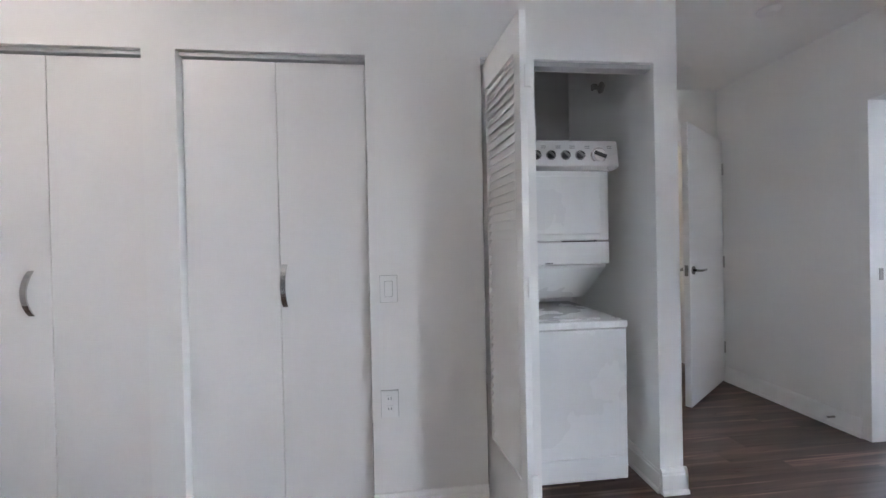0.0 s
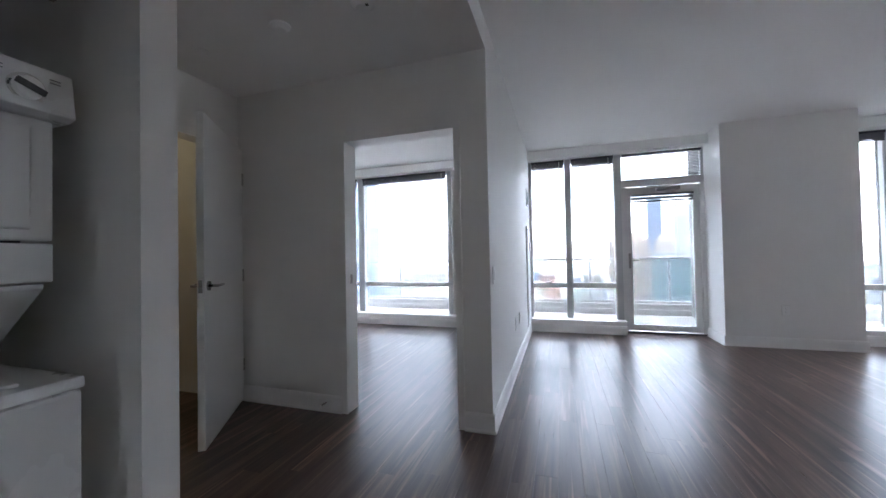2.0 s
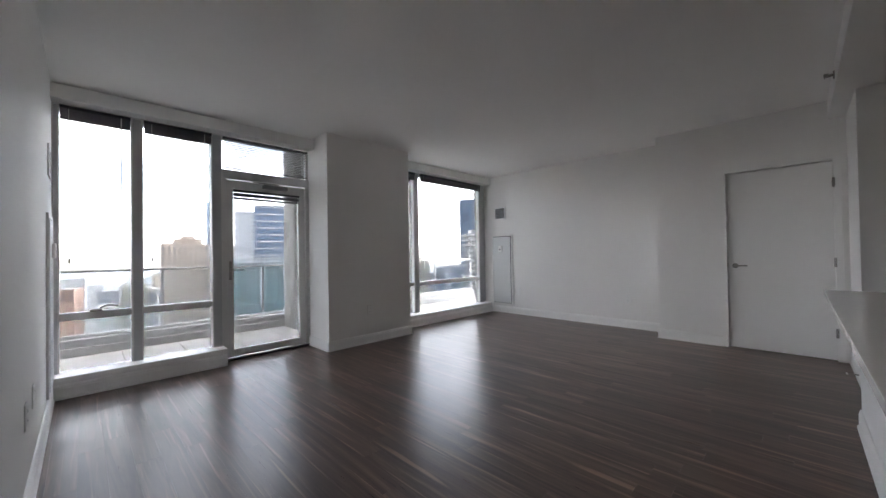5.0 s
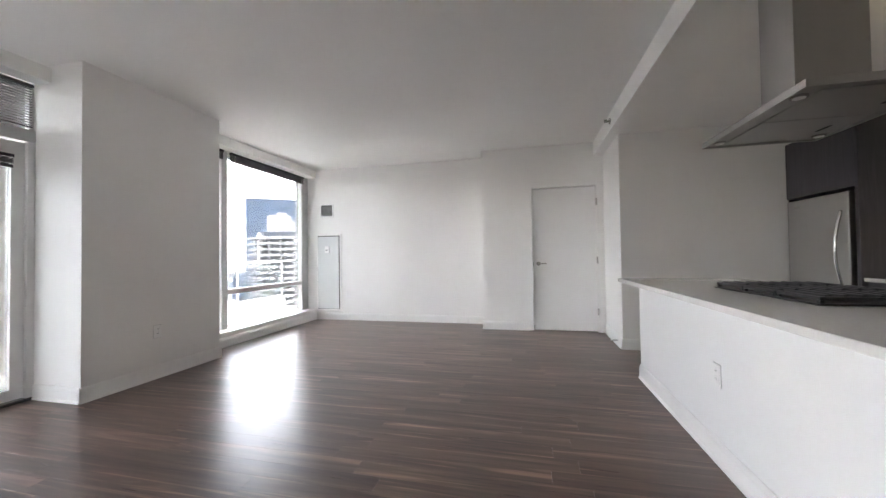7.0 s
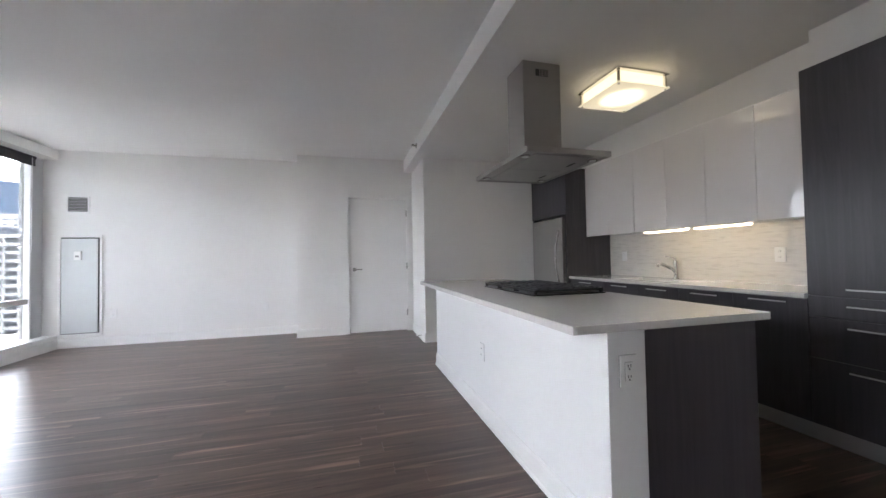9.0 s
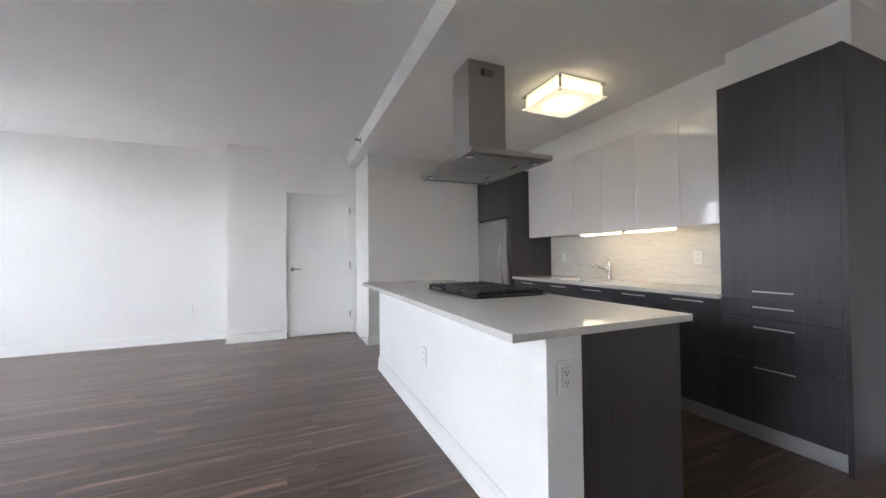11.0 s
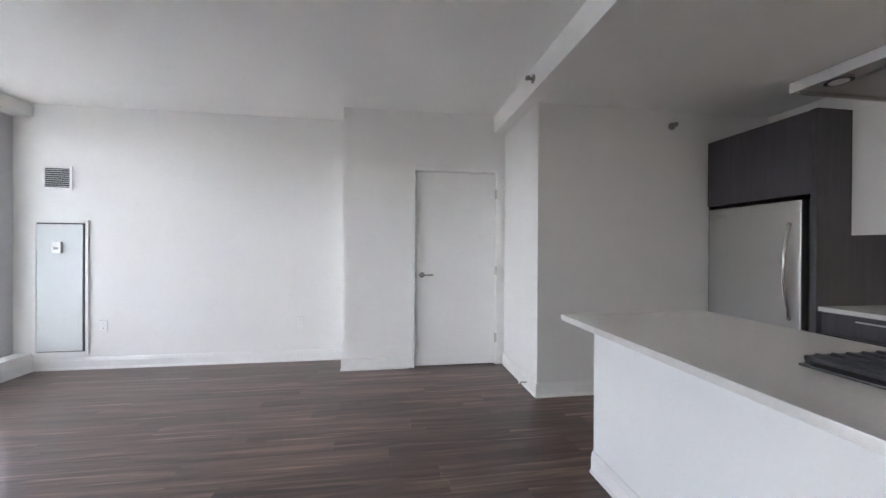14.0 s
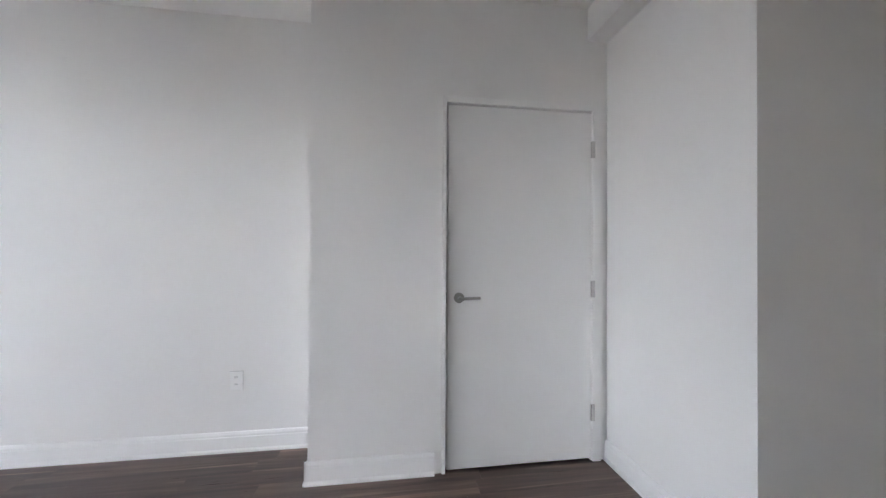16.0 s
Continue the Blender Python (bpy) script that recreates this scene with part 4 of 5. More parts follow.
ck = thing("gas_cooktop", (0.87, -1.07, 0.905), "black gas cooktop with cast iron grates", "cooktop")
part("pan", blocks((0.60, 1.15, -1.505, -0.635, 0.9055, 0.915), soft=0.004), M_BLACK, ck)
for i in range(3):
    a = -1.495 + 0.288 * i
    b = a + 0.280
    bx = [(0.62, 0.632, a, b, 0.928, 0.944), (1.128, 1.14, a, b, 0.928, 0.944), (0.62, 1.14, a, a + 0.012, 0.928, 0.944), (0.62, 1.14, b - 0.012, b, 0.928, 0.944)]
    g = part("grate", blocks(*bx, soft=0.002), M_IRON, ck)
    for j in range(8):
        x = 0.655 + 0.45 * j / 7
        part("grate_bar", blocks((x - 0.008, x + 0.008, a + 0.012, b - 0.012, 0.930, 0.952), soft=0.003), M_IRON, g)
    for x in (0.63, 1.13):
        for y in (a + 0.01, b - 0.01):
            part("grate_foot", blocks((x - 0.008, x + 0.008, y - 0.008, y + 0.008, 0.9145, 0.93)), M_IRON, g)
for x, y, r in ((0.75, -1.36, 0.045), (1.0, -1.36, 0.038), (0.87, -1.07, 0.06), (0.75, -0.78, 0.038), (1.0, -0.78, 0.045)):
    bu = part("burner", tube(bmesh.new(), (x, y, 0.9145), (x, y, 0.924), r, 24), M_IRON, ck)
    part("burner_cap", tube(bmesh.new(), (x, y, 0.924), (x, y, 0.931), r * 0.75, 24), M_BLACK, bu)
for i in range(5):
    kn = part("knob", tube(bmesh.new(), (0.612 + 0.0, -1.28 + 0.1 * i, 0.914), (0.612, -1.28 + 0.1 * i, 0.93), 0.012, 16), M_CHROME, ck)

# hood
HX0, HX1, HY0, HY1 = 0.572, 1.202, -1.50, -0.58
ho = thing("range_hood", (0.89, -1.04, 1.83), "stainless island range hood with a square chimney", "range hood")
cpy = bmesh.new()
lo = [(HX0, HY0, 1.867), (HX1, HY0, 1.867), (HX1, HY1, 1.867), (HX0, HY1, 1.867)]
CX0, CX1, CY0, CY1 = 0.780, 1.080, -1.098, -0.840
vb = [cpy.verts.new(p) for p in lo]
vt = [cpy.verts.new(p) for p in ((CX0 - 0.03, CY0 - 0.03, 1.905), (CX1 + 0.03, CY0 - 0.03, 1.905), (CX1 + 0.03, CY1 + 0.03, 1.905), (CX0 - 0.03, CY1 + 0.03, 1.905))]
cpy.faces.new(vt)
for i in range(4):
    j = (i + 1) % 4
    cpy.faces.new((vb[i], vb[j], vt[j], vt[i]))
cpy.faces.new(vb[::-1])
bmesh.ops.recalc_face_normals(cpy, faces=cpy.faces)
part("canopy", cpy, M_STEEL, ho)
part("rim", blocks((HX0, HX1, HY0, HY0 + 0.012, 1.832, 1.866), (HX0, HX1, HY1 - 0.012, HY1, 1.832, 1.866), (HX0, HX0 + 0.012, HY0 + 0.012, HY1 - 0.012, 1.832, 1.866), (HX1 - 0.012, HX1, HY0 + 0.012, HY1 - 0.012, 1.832, 1.866)), M_STEEL, ho)
un = part("underside", blocks((HX0 + 0.013, HX1 - 0.013, HY0 + 0.013, HY1 - 0.013, 1.842, 1.854)), M_STEEL, ho)
for k in range(2):
    a = HY0 + 0.065 + k * 0.398
    fp = part("filter", blocks((HX0 + 0.095, HX1 - 0.095, a, a + 0.392, 1.8345, 1.8417), soft=0.003), M_STEEL, un)
    part("latch_slot", blocks((HX0 + 0.125, HX0 + 0.145, a + 0.146, a + 0.246, 1.8335, 1.8344)), M_SLOT, fp)
for y in (HY0 + 0.10, HY1 - 0.13):
    for x in (HX0 + 0.05, HX1 - 0.055):
        sl = part("spotlight", tube(bmesh.new(), (x, y, 1.8415), (x, y, 1.832), 0.034, 24), M_CHROME, un)
        part("lens", tube(bmesh.new(), (x, y, 1.8319), (x, y, 1.8300), 0.024, 20), M_PLASTIC, sl)
part("chimney", blocks((CX0, CX1, CY0, CY1, 1.90, ZS - 0.002), soft=0.002), M_STEEL, ho)
gr = part("vent_grille", blocks((CX0 + 0.10, CX1 - 0.10, CY1, CY1 + 0.002, 2.47, 2.52)), M_SLOT, ho, "dark slotted vent")
for k in range(6):
    part("slat", blocks((CX0 + 0.105 + k * 0.012, CX0 + 0.110 + k * 0.012, CY1 + 0.002, CY1 + 0.0035, 2.472, 2.518)), M_STEEL, gr)


def square_lamp(x, y, label, glowing=M_DIFF):
    """A square ceiling fixture: a metal plate, a frosted glass box and a wider glass sheet below, held by four corner posts."""
    s, w = 0.208, 0.240
    L = thing("ceiling_light", (x, y, ZS), label, "ceiling light", "ceiling lights")
    part("plate", blocks((x - w, x + w, y - w, y + w, ZS - 0.012, ZS - 0.001), soft=0.003), M_CHROME, L)
    part("glass_side", blocks((x - s, x - s + 0.006, y - s, y + s, ZS - 0.110, ZS - 0.013)), glowing, L, "glowing frosted glass side")
    part("glass_side", blocks((x + s - 0.006, x + s, y - s, y + s, ZS - 0.110, ZS - 0.013)), glowing, L)
    part("glass_side", blocks((x - s + 0.006, x + s - 0.006, y - s, y - s + 0.006, ZS - 0.110, ZS - 0.013)), glowing, L)
    part("glass_side", blocks((x - s + 0.006, x + s - 0.006, y + s - 0.006, y + s, ZS - 0.110, ZS - 0.013)), glowing, L)
    part("glass_sheet", blocks((x - w, x + w, y - w, y + w, ZS - 0.119, ZS - 0.111), soft=0.002), M_DIFF_B if glowing is M_DIFF else glowing, L, "glowing frosted glass sheet")
    for i in (-1, 1):
        for j in (-1, 1):
            a, b = x + i * (s + 0.010), y + j * (s + 0.010)
            pin = part("corner_post", blocks((a - 0.008, a + 0.008, b - 0.008, b + 0.008, ZS - 0.110, ZS - 0.0125), soft=0.002), M_CHROME, L)
            part("screw_cap", tube(bmesh.new(), (a, b, ZS - 0.1195), (a, b, ZS - 0.126), 0.010, 16), M_CHROME, pin)


square_lamp(0.105, -0.99, "lit square frosted glass ceiling light over the kitchen")
square_lamp(-1.35, 1.30, "lit square frosted glass ceiling light by the closets", M_DIFF_W)
square_lamp(2.2, 4.5, "lit square frosted glass ceiling light in the bathroom")


# ---- small fixtures ----
def plate(kind, p, n, label, two=False):
    """An outlet or switch plate on a wall at p; n: the wall's normal, (nx, ny)."""
    x, y, z = p
    o = thing("light_switch" if kind == "switch" else "wall_outlet", p, label, "switch" if kind == "switch" else "outlet", "wall plates", turn=math.degrees(math.atan2(n[1], n[0])), local=True)
    w = 0.075 if two else 0.038
    # This rim is an added outline, painted as the plate's edge shadow.
    part("rim", blocks((0, 0.002, -w - 0.0015, w + 0.0015, -0.0615, 0.0615)), M_PLATE_SHADE, o)
    body = part("cover_plate", blocks((0.002, 0.007, -w, w, -0.06, 0.06), soft=0.002), M_PLASTIC, o)
    for c in ((-0.036, 0.036) if two else (0.0,)):
        if kind == "outlet" and not (two and c < 0):
            for z0 in (-0.023, 0.023):
                f = part("socket", blocks((0.007, 0.009, c - 0.017, c + 0.017, z0 - 0.017, z0 + 0.017), soft=0.002), M_PLASTIC, body)
                for s in (-0.006, 0.006):
                    part("slot", blocks((0.009, 0.0095, c + s - 0.0013, c + s + 0.0013, z0 - 0.003, z0 + 0.008)), M_SLOT, f)
        else:
            # Grey sheet drawn in for the shade round the rocker.
            part("rocker_gap", blocks((0.007, 0.0074, c - 0.0185, c + 0.0185, -0.0355, 0.0355)), M_PLATE_SHADE, body)
            face = part("rocker" if kind == "switch" else "socket", blocks((0.0075, 0.011, c - 0.017, c + 0.017, -0.034, 0.034), soft=0.002), M_PLASTIC, body)
            for z0 in (() if kind == "switch" else (-0.022, 0.018)):
                for s in (-0.006, 0.006):
                    part("slot", blocks((0.011, 0.0115, c + s - 0.0014, c + s + 0.0014, z0 - 0.003, z0 + 0.008)), M_SLOT, face)
                part("slot", blocks((0.011, 0.0115, c - 0.003, c + 0.003, z0 - 0.012, z0 - 0.007)), M_SLOT, face)
    return o


plate("switch", (0.038, YC, 1.050), (0, -1), "white rocker light switch beside the closet")
plate("outlet", (0.033, YC, 0.53), (0, -1), "white double outlet beside the closet")
plate("switch", (3.03, YN, 1.04), (0, -1), "white rocker switch near the wall end")
plate("outlet", (4.25, YN, 0.47), (0, -1), "white double outlet on the wall")
plate("outlet", (4.62, YN, 0.47), (0, -1), "white double outlet on the wall")
plate("outlet", (3.552, YS, 0.445), (0, 1), "white double outlet on the wall")
plate("outlet", (5.549, YS, 0.45), (0, 1), "white double outlet beside the access panel")
plate("outlet", (5.855, -1.53, 0.45), (-1, 0), "white double outlet on the column")
plate("outlet", (IX1, -1.02, 0.475), (1, 0), "white outlet on the island back")
plate("decora", (1.275, IY1, 0.72), (0, 1), "white rectangular outlet plate on the island end")
plate("outlet", (XK + 0.013, -0.63, 1.145), (1, 0), "white outlet on the stone backsplash")
plate("outlet", (XK + 0.013, -2.30, 1.145), (1, 0), "white outlet on the stone backsplash")


def access_panel(y, n, x0, x1):
    """A steel access panel with its frame and thermostat, and a supply grille above."""
    s = n
    a = thing("access_panel", ((x0 + x1) / 2, y, 0.16), "pale steel access panel ajar in its frame", "access panel", "access panels")
    for b in ((x0, x0 + 0.03, 0.16, 1.572), (x1 - 0.03, x1, 0.16, 1.572), (x0 + 0.03, x1 - 0.03, 0.16, 0.19), (x0 + 0.03, x1 - 0.03, 1.542, 1.572)):
        part("frame", blocks((b[0], b[1], min(y, y + s * 0.016), max(y, y + s * 0.016), b[2], b[3]), soft=0.002), M_TRIM, a)
    # Near-black sheet on the wall paints the shade in the gap round the panel.
    part("recess", blocks((x0 + 0.03, x1 - 0.03, min(y, y + s * 0.003), max(y, y + s * 0.003), 0.19, 1.542)), M_SLOT, a)
    pn = part("panel", blocks((x0 + 0.050, x1 - 0.040, min(y + s * 0.006, y + s * 0.02), max(y + s * 0.006, y + s * 0.02), 0.200, 1.526), soft=0.002), M_PANEL, a)
    th = part("thermostat", blocks(((x0 + x1) / 2 - 0.025, (x0 + x1) / 2 + 0.06, min(y + s * 0.0205, y + s * 0.045), max(y + s * 0.0205, y + s * 0.045), 1.225, 1.345), soft=0.006), M_PLASTIC, pn, "white thermostat")
    part("display", blocks(((x0 + x1) / 2 - 0.002, (x0 + x1) / 2 + 0.042, min(y + s * 0.0451, y + s * 0.047), max(y + s * 0.0451, y + s * 0.047), 1.262, 1.288)), M_GREYPL, th)
    v = thing("air_grille", ((x0 + x1) / 2, y, 1.88), "white wall air grille with dark slots", "air vent", "air grilles")
    vx0, vx1 = x0 + 0.178, x0 + 0.405
    for b in ((vx0 - 0.025, vx0, 1.885, 2.135), (vx1, vx1 + 0.025, 1.885, 2.135), (vx0, vx1, 1.885, 1.91), (vx0, vx1, 2.11, 2.135)):
        part("frame", blocks((b[0], b[1], min(y, y + s * 0.012), max(y, y + s * 0.012), b[2], b[3]), soft=0.002), M_PLASTIC, v)
    part("backing", blocks((vx0, vx1, min(y, y + s * 0.002), max(y, y + s * 0.002), 1.91, 2.11)), M_SLOT, v)
    for k in range(9):
        z = 1.918 + k * 0.0215
        part("slat", prism([(y + s * 0.003, z + 0.0075), (y + s * 0.004, z + 0.009), (y + s * 0.011, z + 0.004), (y + s * 0.010, z + 0.002)], "x", vx0, vx1), M_PLASTIC, v)


access_panel(YS, 1, 5.682, 6.192)
access_panel(YN, -1, 5.66, 6.15)


def ceiling_disc(x, y, r, h, label, name, cat):
    t = thing(name, (x, y, ZS), label, cat)
    part("base", tube(bmesh.new(), (x, y, ZS - 0.001), (x, y, ZS - h * 0.4), r, 32), M_PLASTIC, t)
    part("cap", tube(bmesh.new(), (x, y, ZS - h), (x, y, ZS - h * 0.4), r * 0.55, 32, r * 0.92), M_PLASTIC, t)
    return t


sm = ceiling_disc(2.23, 2.0, 0.07, 0.045, "round white smoke detector on the ceiling", "smoke_detector", "smoke detector")
part("sensor_hole", blocks((2.20, 2.215, 1.955, 1.97, ZS - 0.046, ZS - 0.044)), M_SLOT, sm)
ceiling_disc(2.25, 2.57, 0.06, 0.03, "round white ceiling speaker cover", "ceiling_cover", "ceiling fixture")
ceiling_disc(2.29, 3.25, 0.045, 0.012, "small round ceiling sprinkler cover", "sprinkler_cover", "sprinkler")
for p, q in (((2.9 - 0.016, 2.75, 0.07), (-1, 0)), ((XS + 0.016, YK - 0.20, 0.06), (1, 0))):
    ds = thing("door_stop", p, "small spring door stop on the baseboard", "door stop", "door stops")
    v = Vector((q[0], q[1], 0))
    part("spring", tube(bmesh.new(), Vector(p), Vector(p) + v * 0.065, 0.006, 10), M_NICKEL, ds)
    part("tip", tube(bmesh.new(), Vector(p) + v * 0.065, Vector(p) + v * 0.078, 0.009, 12), M_PLASTIC, ds)


# ---- balcony ----
structure("balcony", blocks((XG + 0.06, 8.35, -6.4, 5.9, -0.35, -0.05)), M_CONC, "concrete balcony slab", "balcony")
structure("balcony_curb", blocks((8.06, 8.30, -6.4, 5.9, -0.05, 0.10), (8.10, 8.30, -6.4, 5.9, 0.10, 0.20), soft=0.008), M_CURB, "pale stepped curb along the balcony edge", "kerb")
pav = structure("balcony_paving", blocks((XG + 0.06, 8.06, -6.4, 5.9, -0.05, -0.034)), M_CONC, "pale square concrete pavers on the balcony", "pavement")
pav_mesh = finish("paver", blocks((0.002, 0.498, 0.002, 0.598, -0.034, 0.0), soft=0.003), M_PAVER)
for i in range(3):
    for j in range(20):
        pv = new("paver", pav_mesh)
        pv.parent = pav
        pv.location = (XG + 0.065 + 0.505 * i, -6.35 + 0.605 * j, 0.0)
rl = thing("balcony_railing", (8.2, 0, 0.2), "clear glass balcony railing with a grey top rail", "railing")
part("top_rail", blocks((8.18, 8.24, -6.4, 5.9, 1.035, 1.07), soft=0.006), M_ALU, rl)
part("bottom_rail", blocks((8.18, 8.24, -6.4, 5.9, 0.2005, 0.245), soft=0.004), M_ALU, rl)
for k in range(9):
    ya = -6.4 + k * 1.37
    gp = part("glass_panel", blocks((8.204, 8.216, ya + 0.02, ya + 1.35, 0.245, 1.035)), M_RAILGLASS, rl)
    gp.visible_shadow = False
    part("post", blocks((8.19, 8.23, ya - 0.018, ya + 0.018, 0.245, 1.035), soft=0.003), M_ALU, rl)
structure("balcony_pillar", blocks((7.55, 8.02, -1.72, -1.20, -0.05, ZC + 0.25), soft=0.06), M_CONC, "rounded concrete balcony pillar", "pillar")
# Unseen slab, added to keep steep sky light off the walls by the windows.
structure("balcony_above", blocks((XG + 0.13, 7.75, -6.4, 5.9, 2.98, 3.2)), M_CONC, "unseen slab added to cut steep sky light", "balcony")
structure("outer_wall", blocks((XG + 0.05, XG + 0.12, -2.30, -0.90, -0.05, 2.9), (XG + 0.05, XG + 0.12, 1.44, 2.74, -0.05, 2.9)), M_CONC, "pale concrete facade between windows")

# ---- city beyond ----
EYE = (1.6, 1.2, 1.2)
GROUND = -125.0
F_TAN = surface("tan_precast", (0.43, 0.355, 0.285), 0.8, vary=0.08, scale=0.15, bump=0.0)
F_CREAM = surface("cream_precast", (0.42, 0.38, 0.32), 0.8, vary=0.08, scale=0.15, bump=0.0)
F_WHITE = surface("white_facade", (0.50, 0.50, 0.495), 0.8, vary=0.06, scale=0.15, bump=0.0)
F_BRICK = surface("brick_facade", (0.36, 0.24, 0.19), 0.85, vary=0.12, scale=0.2, bump=0.0)
F_GREY = surface("grey_facade", (0.32, 0.34, 0.37), 0.7, vary=0.10, scale=0.15, bump=0.0)
F_STEELBLUE = surface("blue_glass_facade", (0.06, 0.10, 0.165), 0.25, vary=0.25, scale=0.08, bump=0.0, specular=0.8)
F_TEAL = surface("teal_glass_facade", (0.04, 0.085, 0.095), 0.18, vary=0.35, scale=0.10, bump=0.0, specular=0.8)
F_PANE = surface("far_window", (0.045, 0.055, 0.075), 0.2, vary=0.35, scale=0.2, bump=0.0, specular=0.8)
F_ROOF = surface("roof_gravel", (0.28, 0.28, 0.275), 0.9, vary=0.15, scale=0.3, bump=0.0)
F_STREET = surface("city_ground", (0.20, 0.21, 0.21), 0.9, vary=0.5, scale=0.012, bump=0.0, grain=0.2)
F_WATER = surface("lake_water", (0.06, 0.11, 0.15), 0.25, vary=0.1, scale=0.004, bump=0.05, grain=0.05)


def spot(az, dist):
    return EYE[0] + dist * math.cos(radians(az)), EYE[1] + dist * math.sin(radians(az))


def tower(dist, az0, az1, el, wall, label, cols=0, rows=0, storey=3.1, pane=F_PANE, hole=(0.55, 0.55), deep=20.0, bands=0, fins=0, crown=(), twist=0.0, band_mat=None, thick=0.22, name="tower"):
    """A building that fills the bearings az0 to az1 up to the elevation el; its face is set with single windows, floor bands or fins."""
    az = (az0 + az1) / 2
    x, y = spot(az, dist)
    w = 2 * dist * math.tan(radians(abs(az1 - az0) / 2))
    top = EYE[2] + dist * math.tan(radians(el)) - GROUND
    t = thing(name, (x, y, GROUND), label, "building", "city buildings", turn=az + twist, local=True)
    body = part("wall", blocks((0, deep, -w / 2, w / 2, 0, top)), wall, t)
    part("roof", blocks((0.6, deep - 0.6, -w / 2 + 0.6, w / 2 - 0.6, top, top + 0.5)), F_ROOF, t)
    for a, b, h in crown:
        part("penthouse", blocks((2, deep - 2, -w / 2 + a * w, -w / 2 + b * w, top + 0.5, top + 0.5 + h)), wall, t)
    if cols and rows:
        pw, ph = w / cols * hole[0], storey * hole[1]
        me = finish("window", blocks((-0.12, 0.05, -pw / 2, pw / 2, -ph / 2, ph / 2), (-0.3, 0.05, -pw / 2, pw / 2, -ph / 2 - 0.25, -ph / 2)), pane)
        for i in range(cols):
            for j in range(rows):
                wo = new("window", me)
                wo.parent = body
                wo.location = (0, -w / 2 + (i + 0.5) * w / cols, top - 1.2 - (j + 0.5) * storey)
    for j in range(bands):
        z = top - 0.6 - j * storey
        part("floor_band", blocks((-0.25, 0.05, -w / 2 - 0.1, w / 2 + 0.1, z - storey * thick, z)), band_mat or F_WHITE, body)
    for i in range(fins + 1 if fins else 0):
        yy = -w / 2 + i * w / fins
        part("fin", blocks((-0.35, 0.05, yy - 0.12, yy + 0.12, max(0, top - 75), top)), band_mat or F_GREY, body)
    return t


tower(300, -12.0, -6.9, 1.75, F_TAN, "tan residential tower with a regular window grid", 9, 17, 3.2, crown=((0.15, 0.75, 3.0), (0.3, 0.6, 5.0)))
tower(310, -14.7, -12.0, -0.2, F_TAN, "lower tan wing of the residential tower", 4, 12, 3.2, hole=(0.5, 0.6))
tower(650, -13.5, -11.8, 7.3, F_STEELBLUE, "slim blue glass skyscraper in the distance", fins=7, bands=0, storey=4)
tower(420, -15.2, -12.6, 1.6, F_CREAM, "cream stepped tower behind the glass office", 6, 9, 3.4, crown=((0.2, 0.8, 4.0),))
tower(230, -17.6, -15.0, 6.2, F_GREY, "grey side wing of the glass office tower", fins=4, band_mat=F_WHITE)
tower(228, -30.0, -17.4, 7.2, F_STEELBLUE, "blue glass office tower with white floor bands", bands=11, storey=3.9, band_mat=F_WHITE, thick=0.13)
tower(180, -30.0, -12.2, -0.35, F_TEAL, "teal curtain wall office block with a pale roof edge", fins=30, bands=1, storey=4.5, band_mat=F_GREY, deep=30)
tower(430, -66.0, -47.9, 8.5, F_STEELBLUE, "dark blue glass slab skyscraper", bands=19, storey=4.2, fins=40, band_mat=F_STEELBLUE, deep=30)
tower(330, -58.0, -53.8, 5.2, F_WHITE, "white apartment tower beside a blue slab", 6, 8, 3.2, hole=(0.35, 0.3))
tower(332, -53.8, -50.6, 6.1, F_WHITE, "white apartment tower with a raised top", 5, 8, 3.2, hole=(0.35, 0.3), crown=((0.2, 0.6, 2.5),))
tower(290, 28.1, 35.5, 4.7, F_STEELBLUE, "blue-grey glass tower base with floor bands", bands=15, storey=3.4, fins=16, band_mat=F_GREY)
tower(296, 28.4, 34.0, 17.0, F_STEELBLUE, "tall blue-grey glass tower", bands=20, storey=3.4, fins=12, band_mat=F_GREY)
tower(230, 16.6, 24.4, -2.4, F_CREAM, "cream apartment block with large square windows", 9, 11, 3.1, hole=(0.6, 0.62), crown=((0.18, 0.5, 2.2), (0.62, 0.82, 2.2), (0.5, 0.62, 3.6)))
tower(520, 24.2, 27.2, -4.6, F_WHITE, "white low block with a fine window grid", 9, 8, 3.4)
tower(262, -43.0, -38.4, -1.3, F_CREAM, "cream office tower with narrow windows", 13, 12, 2.9, hole=(0.5, 0.6), crown=((0.25, 0.85, 3.5),))
tower(268, -38.4, -37.3, -2.4, F_CREAM, "cream wing of the office tower", 3, 11, 2.9, hole=(0.5, 0.6))
tower(520, -45.4, -43.4, -2.3, F_STEELBLUE, "blue glass block far off", bands=6, storey=4.0, band_mat=F_GREY)
tower(560, -48.6, -46.3, -2.1, F_STEELBLUE, "blue glass block far off", bands=6, storey=4.0, band_mat=F_GREY)
tower(350, -5.6, -3.4, -3.3, F_CREAM, "cream block with green window strips", 7, 8, 3.2, hole=(0.5, 0.7), pane=F_TEAL)
tower(420, 3.8, 6.4, -3.9, F_BRICK, "orange brick mid-rise block", 6, 5, 3.3)
tower(500, 4.4, 6.2, -2.3, F_WHITE, "white mid-rise behind the brick block", 6, 6, 3.3)
tower(300, 3.0, 5.6, -6.8, F_CREAM, "cream low apartment block", 7, 5, 3.2)
tower(330, -2.9, -1.2, -5.6, F_WHITE, "white low block with teal windows", 5, 6, 3.2, pane=F_TEAL)
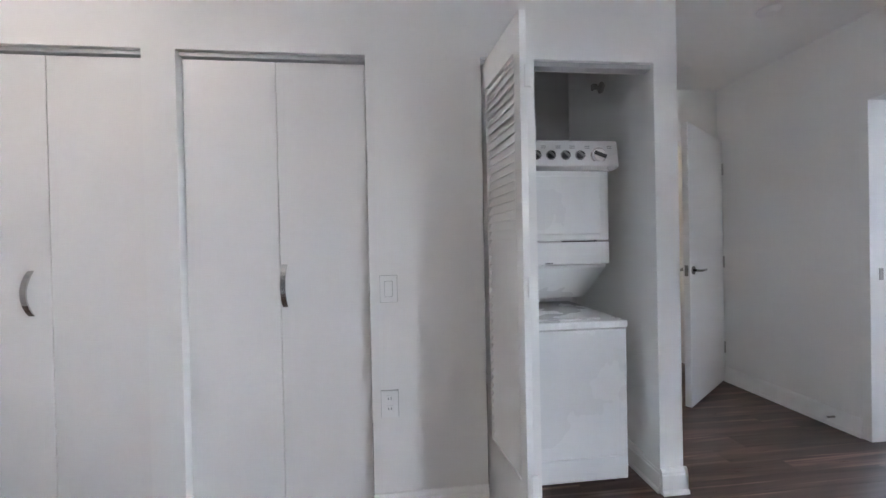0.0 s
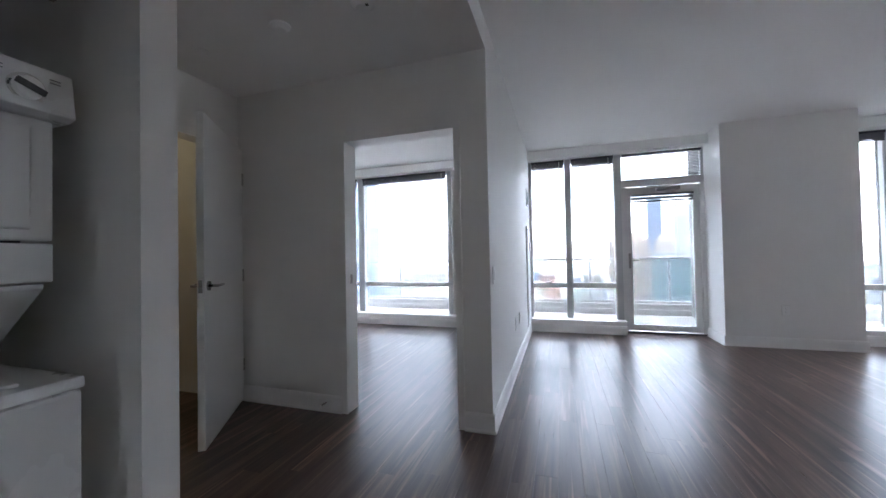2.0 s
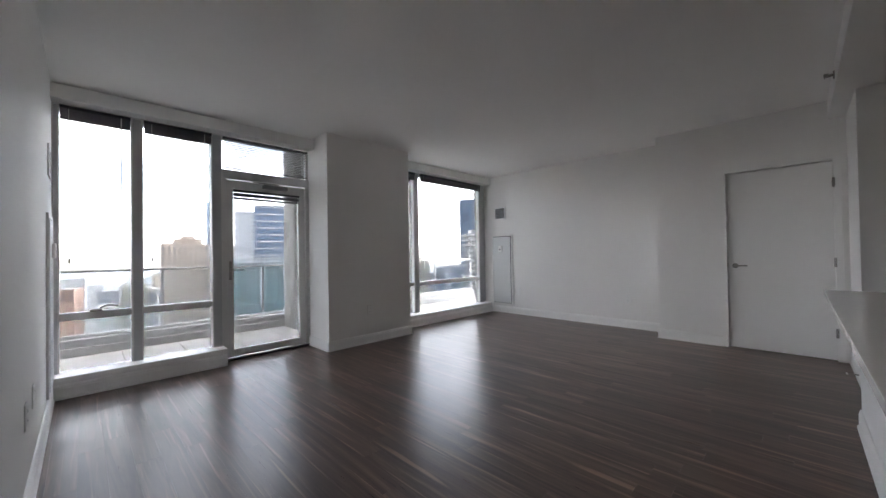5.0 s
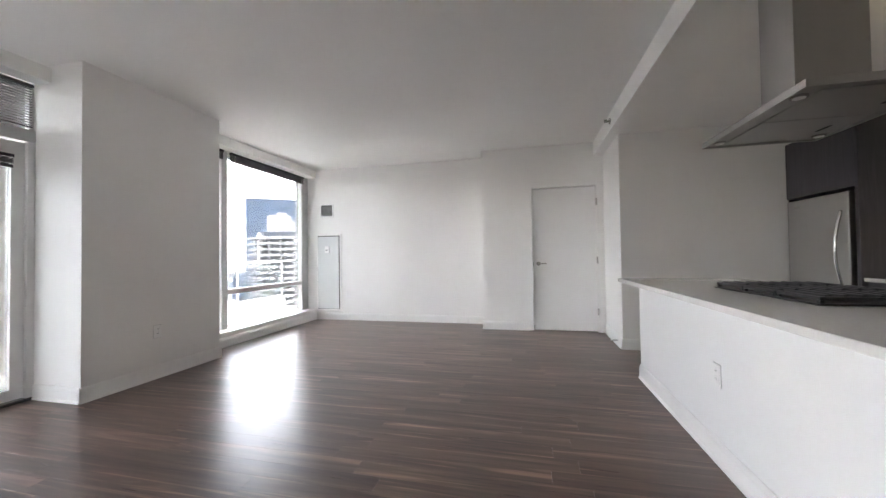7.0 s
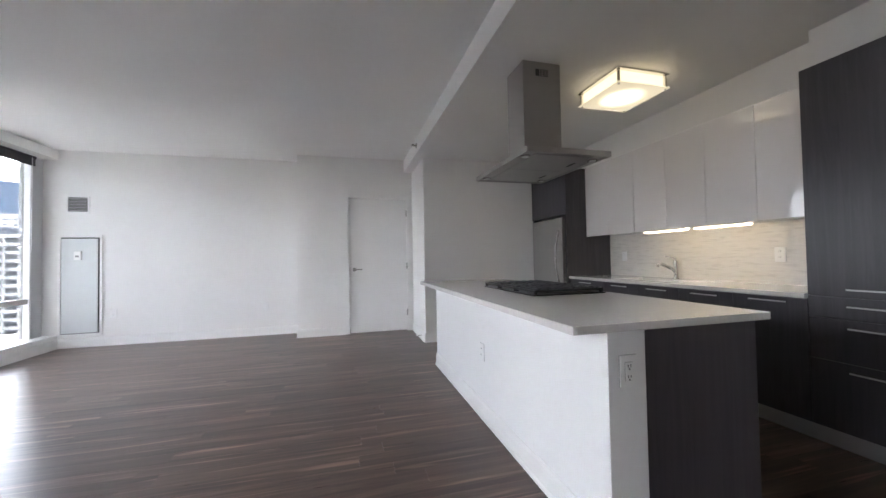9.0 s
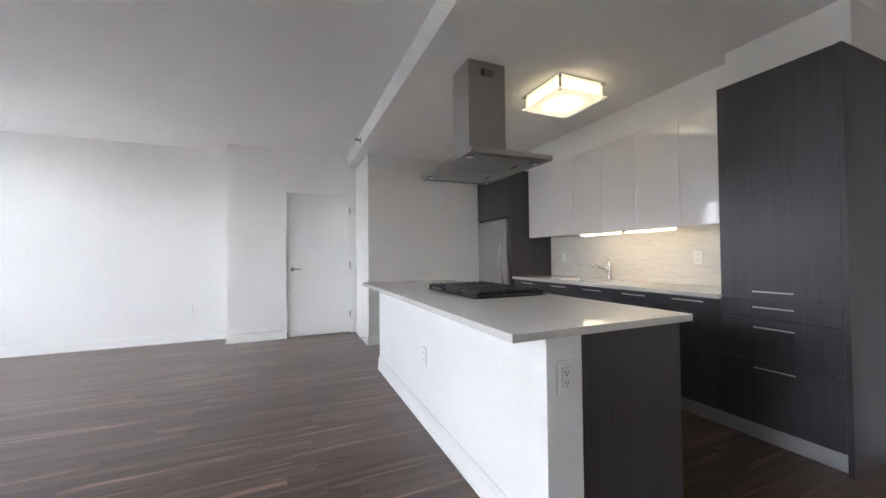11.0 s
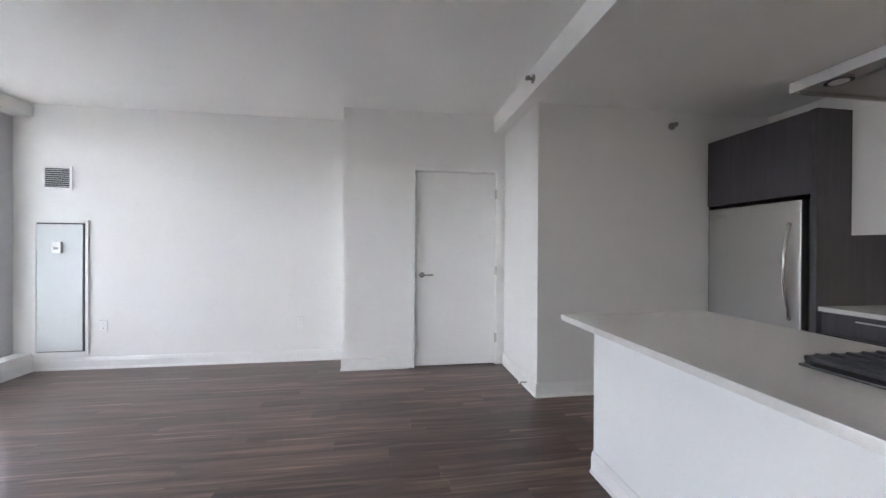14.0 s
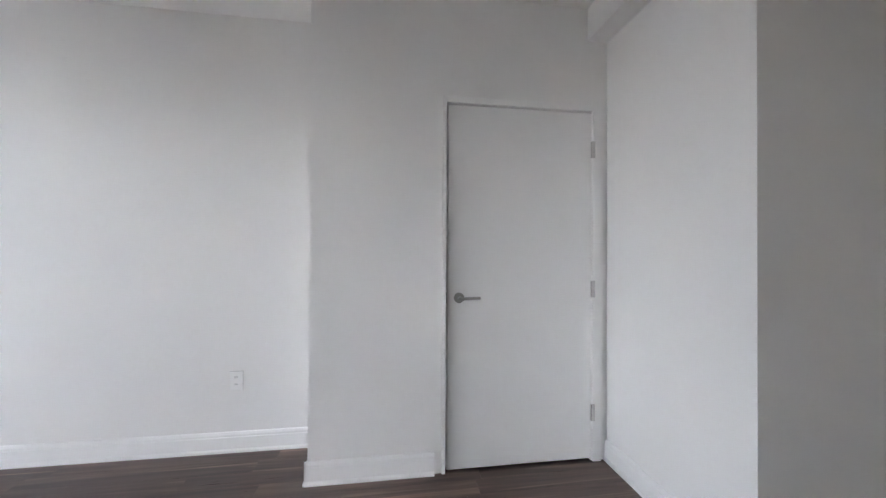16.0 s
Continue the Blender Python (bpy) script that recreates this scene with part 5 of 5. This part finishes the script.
tower(340, -5.5, -3.4, -5.7, F_TEAL, "low teal glass block", fins=8, bands=5, storey=3.6, band_mat=F_WHITE)

# round tower with lobed balconies
GX, GY = spot(-54.0, 205)
gt = thing("tower", (GX, GY, GROUND), "round concrete tower with lobed balconies", "building", "city buildings", local=True)
GTOP = EYE[2] + 185 * math.tan(radians(3.0)) - GROUND
part("core", tube(bmesh.new(), (0, 0, 0), (0, 0, GTOP + 3), 17.0, 48), F_PANE, gt)
RING = [(math.cos(k * math.tau / 160), math.sin(k * math.tau / 160), 18.6 + 3.2 * abs(math.sin(k * math.tau / 160 * 10))) for k in range(160)]
ring = prism([(c * r, s * r) for c, s, r in RING], "z", -0.55, 0.55)
ring_mesh = finish("balcony_ring", ring, F_WHITE)
for j in range(24):
    ro = new("balcony_ring", ring_mesh)
    ro.parent = gt
    ro.location = (0, 0, GTOP - 2.75 * j)
ribs = 20
for k in range(ribs):
    a = k * math.tau / ribs
    part("pier", tube(bmesh.new(), (18.4 * math.cos(a), 18.4 * math.sin(a), GTOP - 66), (18.4 * math.cos(a), 18.4 * math.sin(a), GTOP), 0.45, 8), F_WHITE, gt)

# lower city
random.seed(21)
for i in range(170):
    dist = random.choice((330, 420, 520, 640, 800, 1000, 1300, 1700, 2200, 2800))
    az = random.uniform(-50, 37)
    wide = math.degrees(random.uniform(14, 34) / dist) * (1 + dist / 2500)
    if dist < 700 and (-15.5 < az - wide < 8 or -15.5 < az + wide < 8) and dist < 400:
        continue
    el = random.uniform(-9.5, -4.6) if dist < 500 else (random.uniform(-5.2, -3.0) if dist < 1000 else random.uniform(-3.4, -1.7))
    if EYE[2] + dist * math.tan(radians(el)) < GROUND + 6:
        continue
    m = random.choice((F_TAN, F_CREAM, F_WHITE, F_WHITE, F_BRICK, F_GREY, F_GREY, F_STEELBLUE, F_CREAM))
    lab = {F_TAN: "tan mid-rise building far below", F_CREAM: "cream mid-rise building far below", F_WHITE: "white mid-rise building far below", F_BRICK: "brick mid-rise building far below", F_GREY: "grey mid-rise building far below", F_STEELBLUE: "blue glass mid-rise building far below"}[m]
    rich = dist < 700
    tower(dist, az - wide / 2, az + wide / 2, el, m, lab, cols=random.randint(4, 6) if rich else 0, rows=4 if rich else 0, storey=3.4, deep=random.uniform(15, 40), bands=0 if rich else 3, band_mat=F_PANE, twist=random.uniform(-25, 25), name="city_building")
bm = bmesh.new()
bmesh.ops.create_circle(bm, cap_ends=True, segments=96, radius=4800)
structure("ground", bm, F_STREET, "grey-green city ground far below", "ground").location = (0, 0, GROUND)
bm = blocks((2300, 4700, -1800, 3600, 0.0, 0.3))
structure("water", bm, F_WATER, "pale blue lake at the horizon", "water").location = (0, 0, GROUND + 0.1)

# ---- floor boards ----
random.seed(11)
PW, PL = 0.121, 1.21
plank_mesh = finish("plank", blocks((0, PL - 0.0005, 0, PW - 0.0005, -0.009, 0.0), soft=0.0003), M_FLOOR)
rest = bmesh.new()
made = 0
row = 0
y = -4.76
while y < 5.28:
    left = XK if y < 1.2 else (-3.2 if y < 2.45 else 0.3)
    x = left
    first = PL * random.uniform(0.25, 1.0)
    while x < XG:
        xe = min(x + (first if x == left else PL), XG + 0.03)
        cx, cy = (x + xe) / 2, y + PW / 2
        near = made < 298 and y < 2.0 and 1.2 < cx < 6.3 and xe - x > PL - 0.01
        if near:
            p = new("plank", plank_mesh)
            p.parent = floor
            p.location = (x, y, 0)
            made += 1
        else:
            cuboid(rest, x, xe - 0.0005, y, y + PW - 0.0005, -0.009, 0.0)
        x = xe
    y += PW
    row += 1
rest_ob = new("planks", finish("planks", rest, M_FLOOR_REST))
rest_ob.parent = floor
tagged(rest_ob, "dark brown walnut planks", kind="stuff")
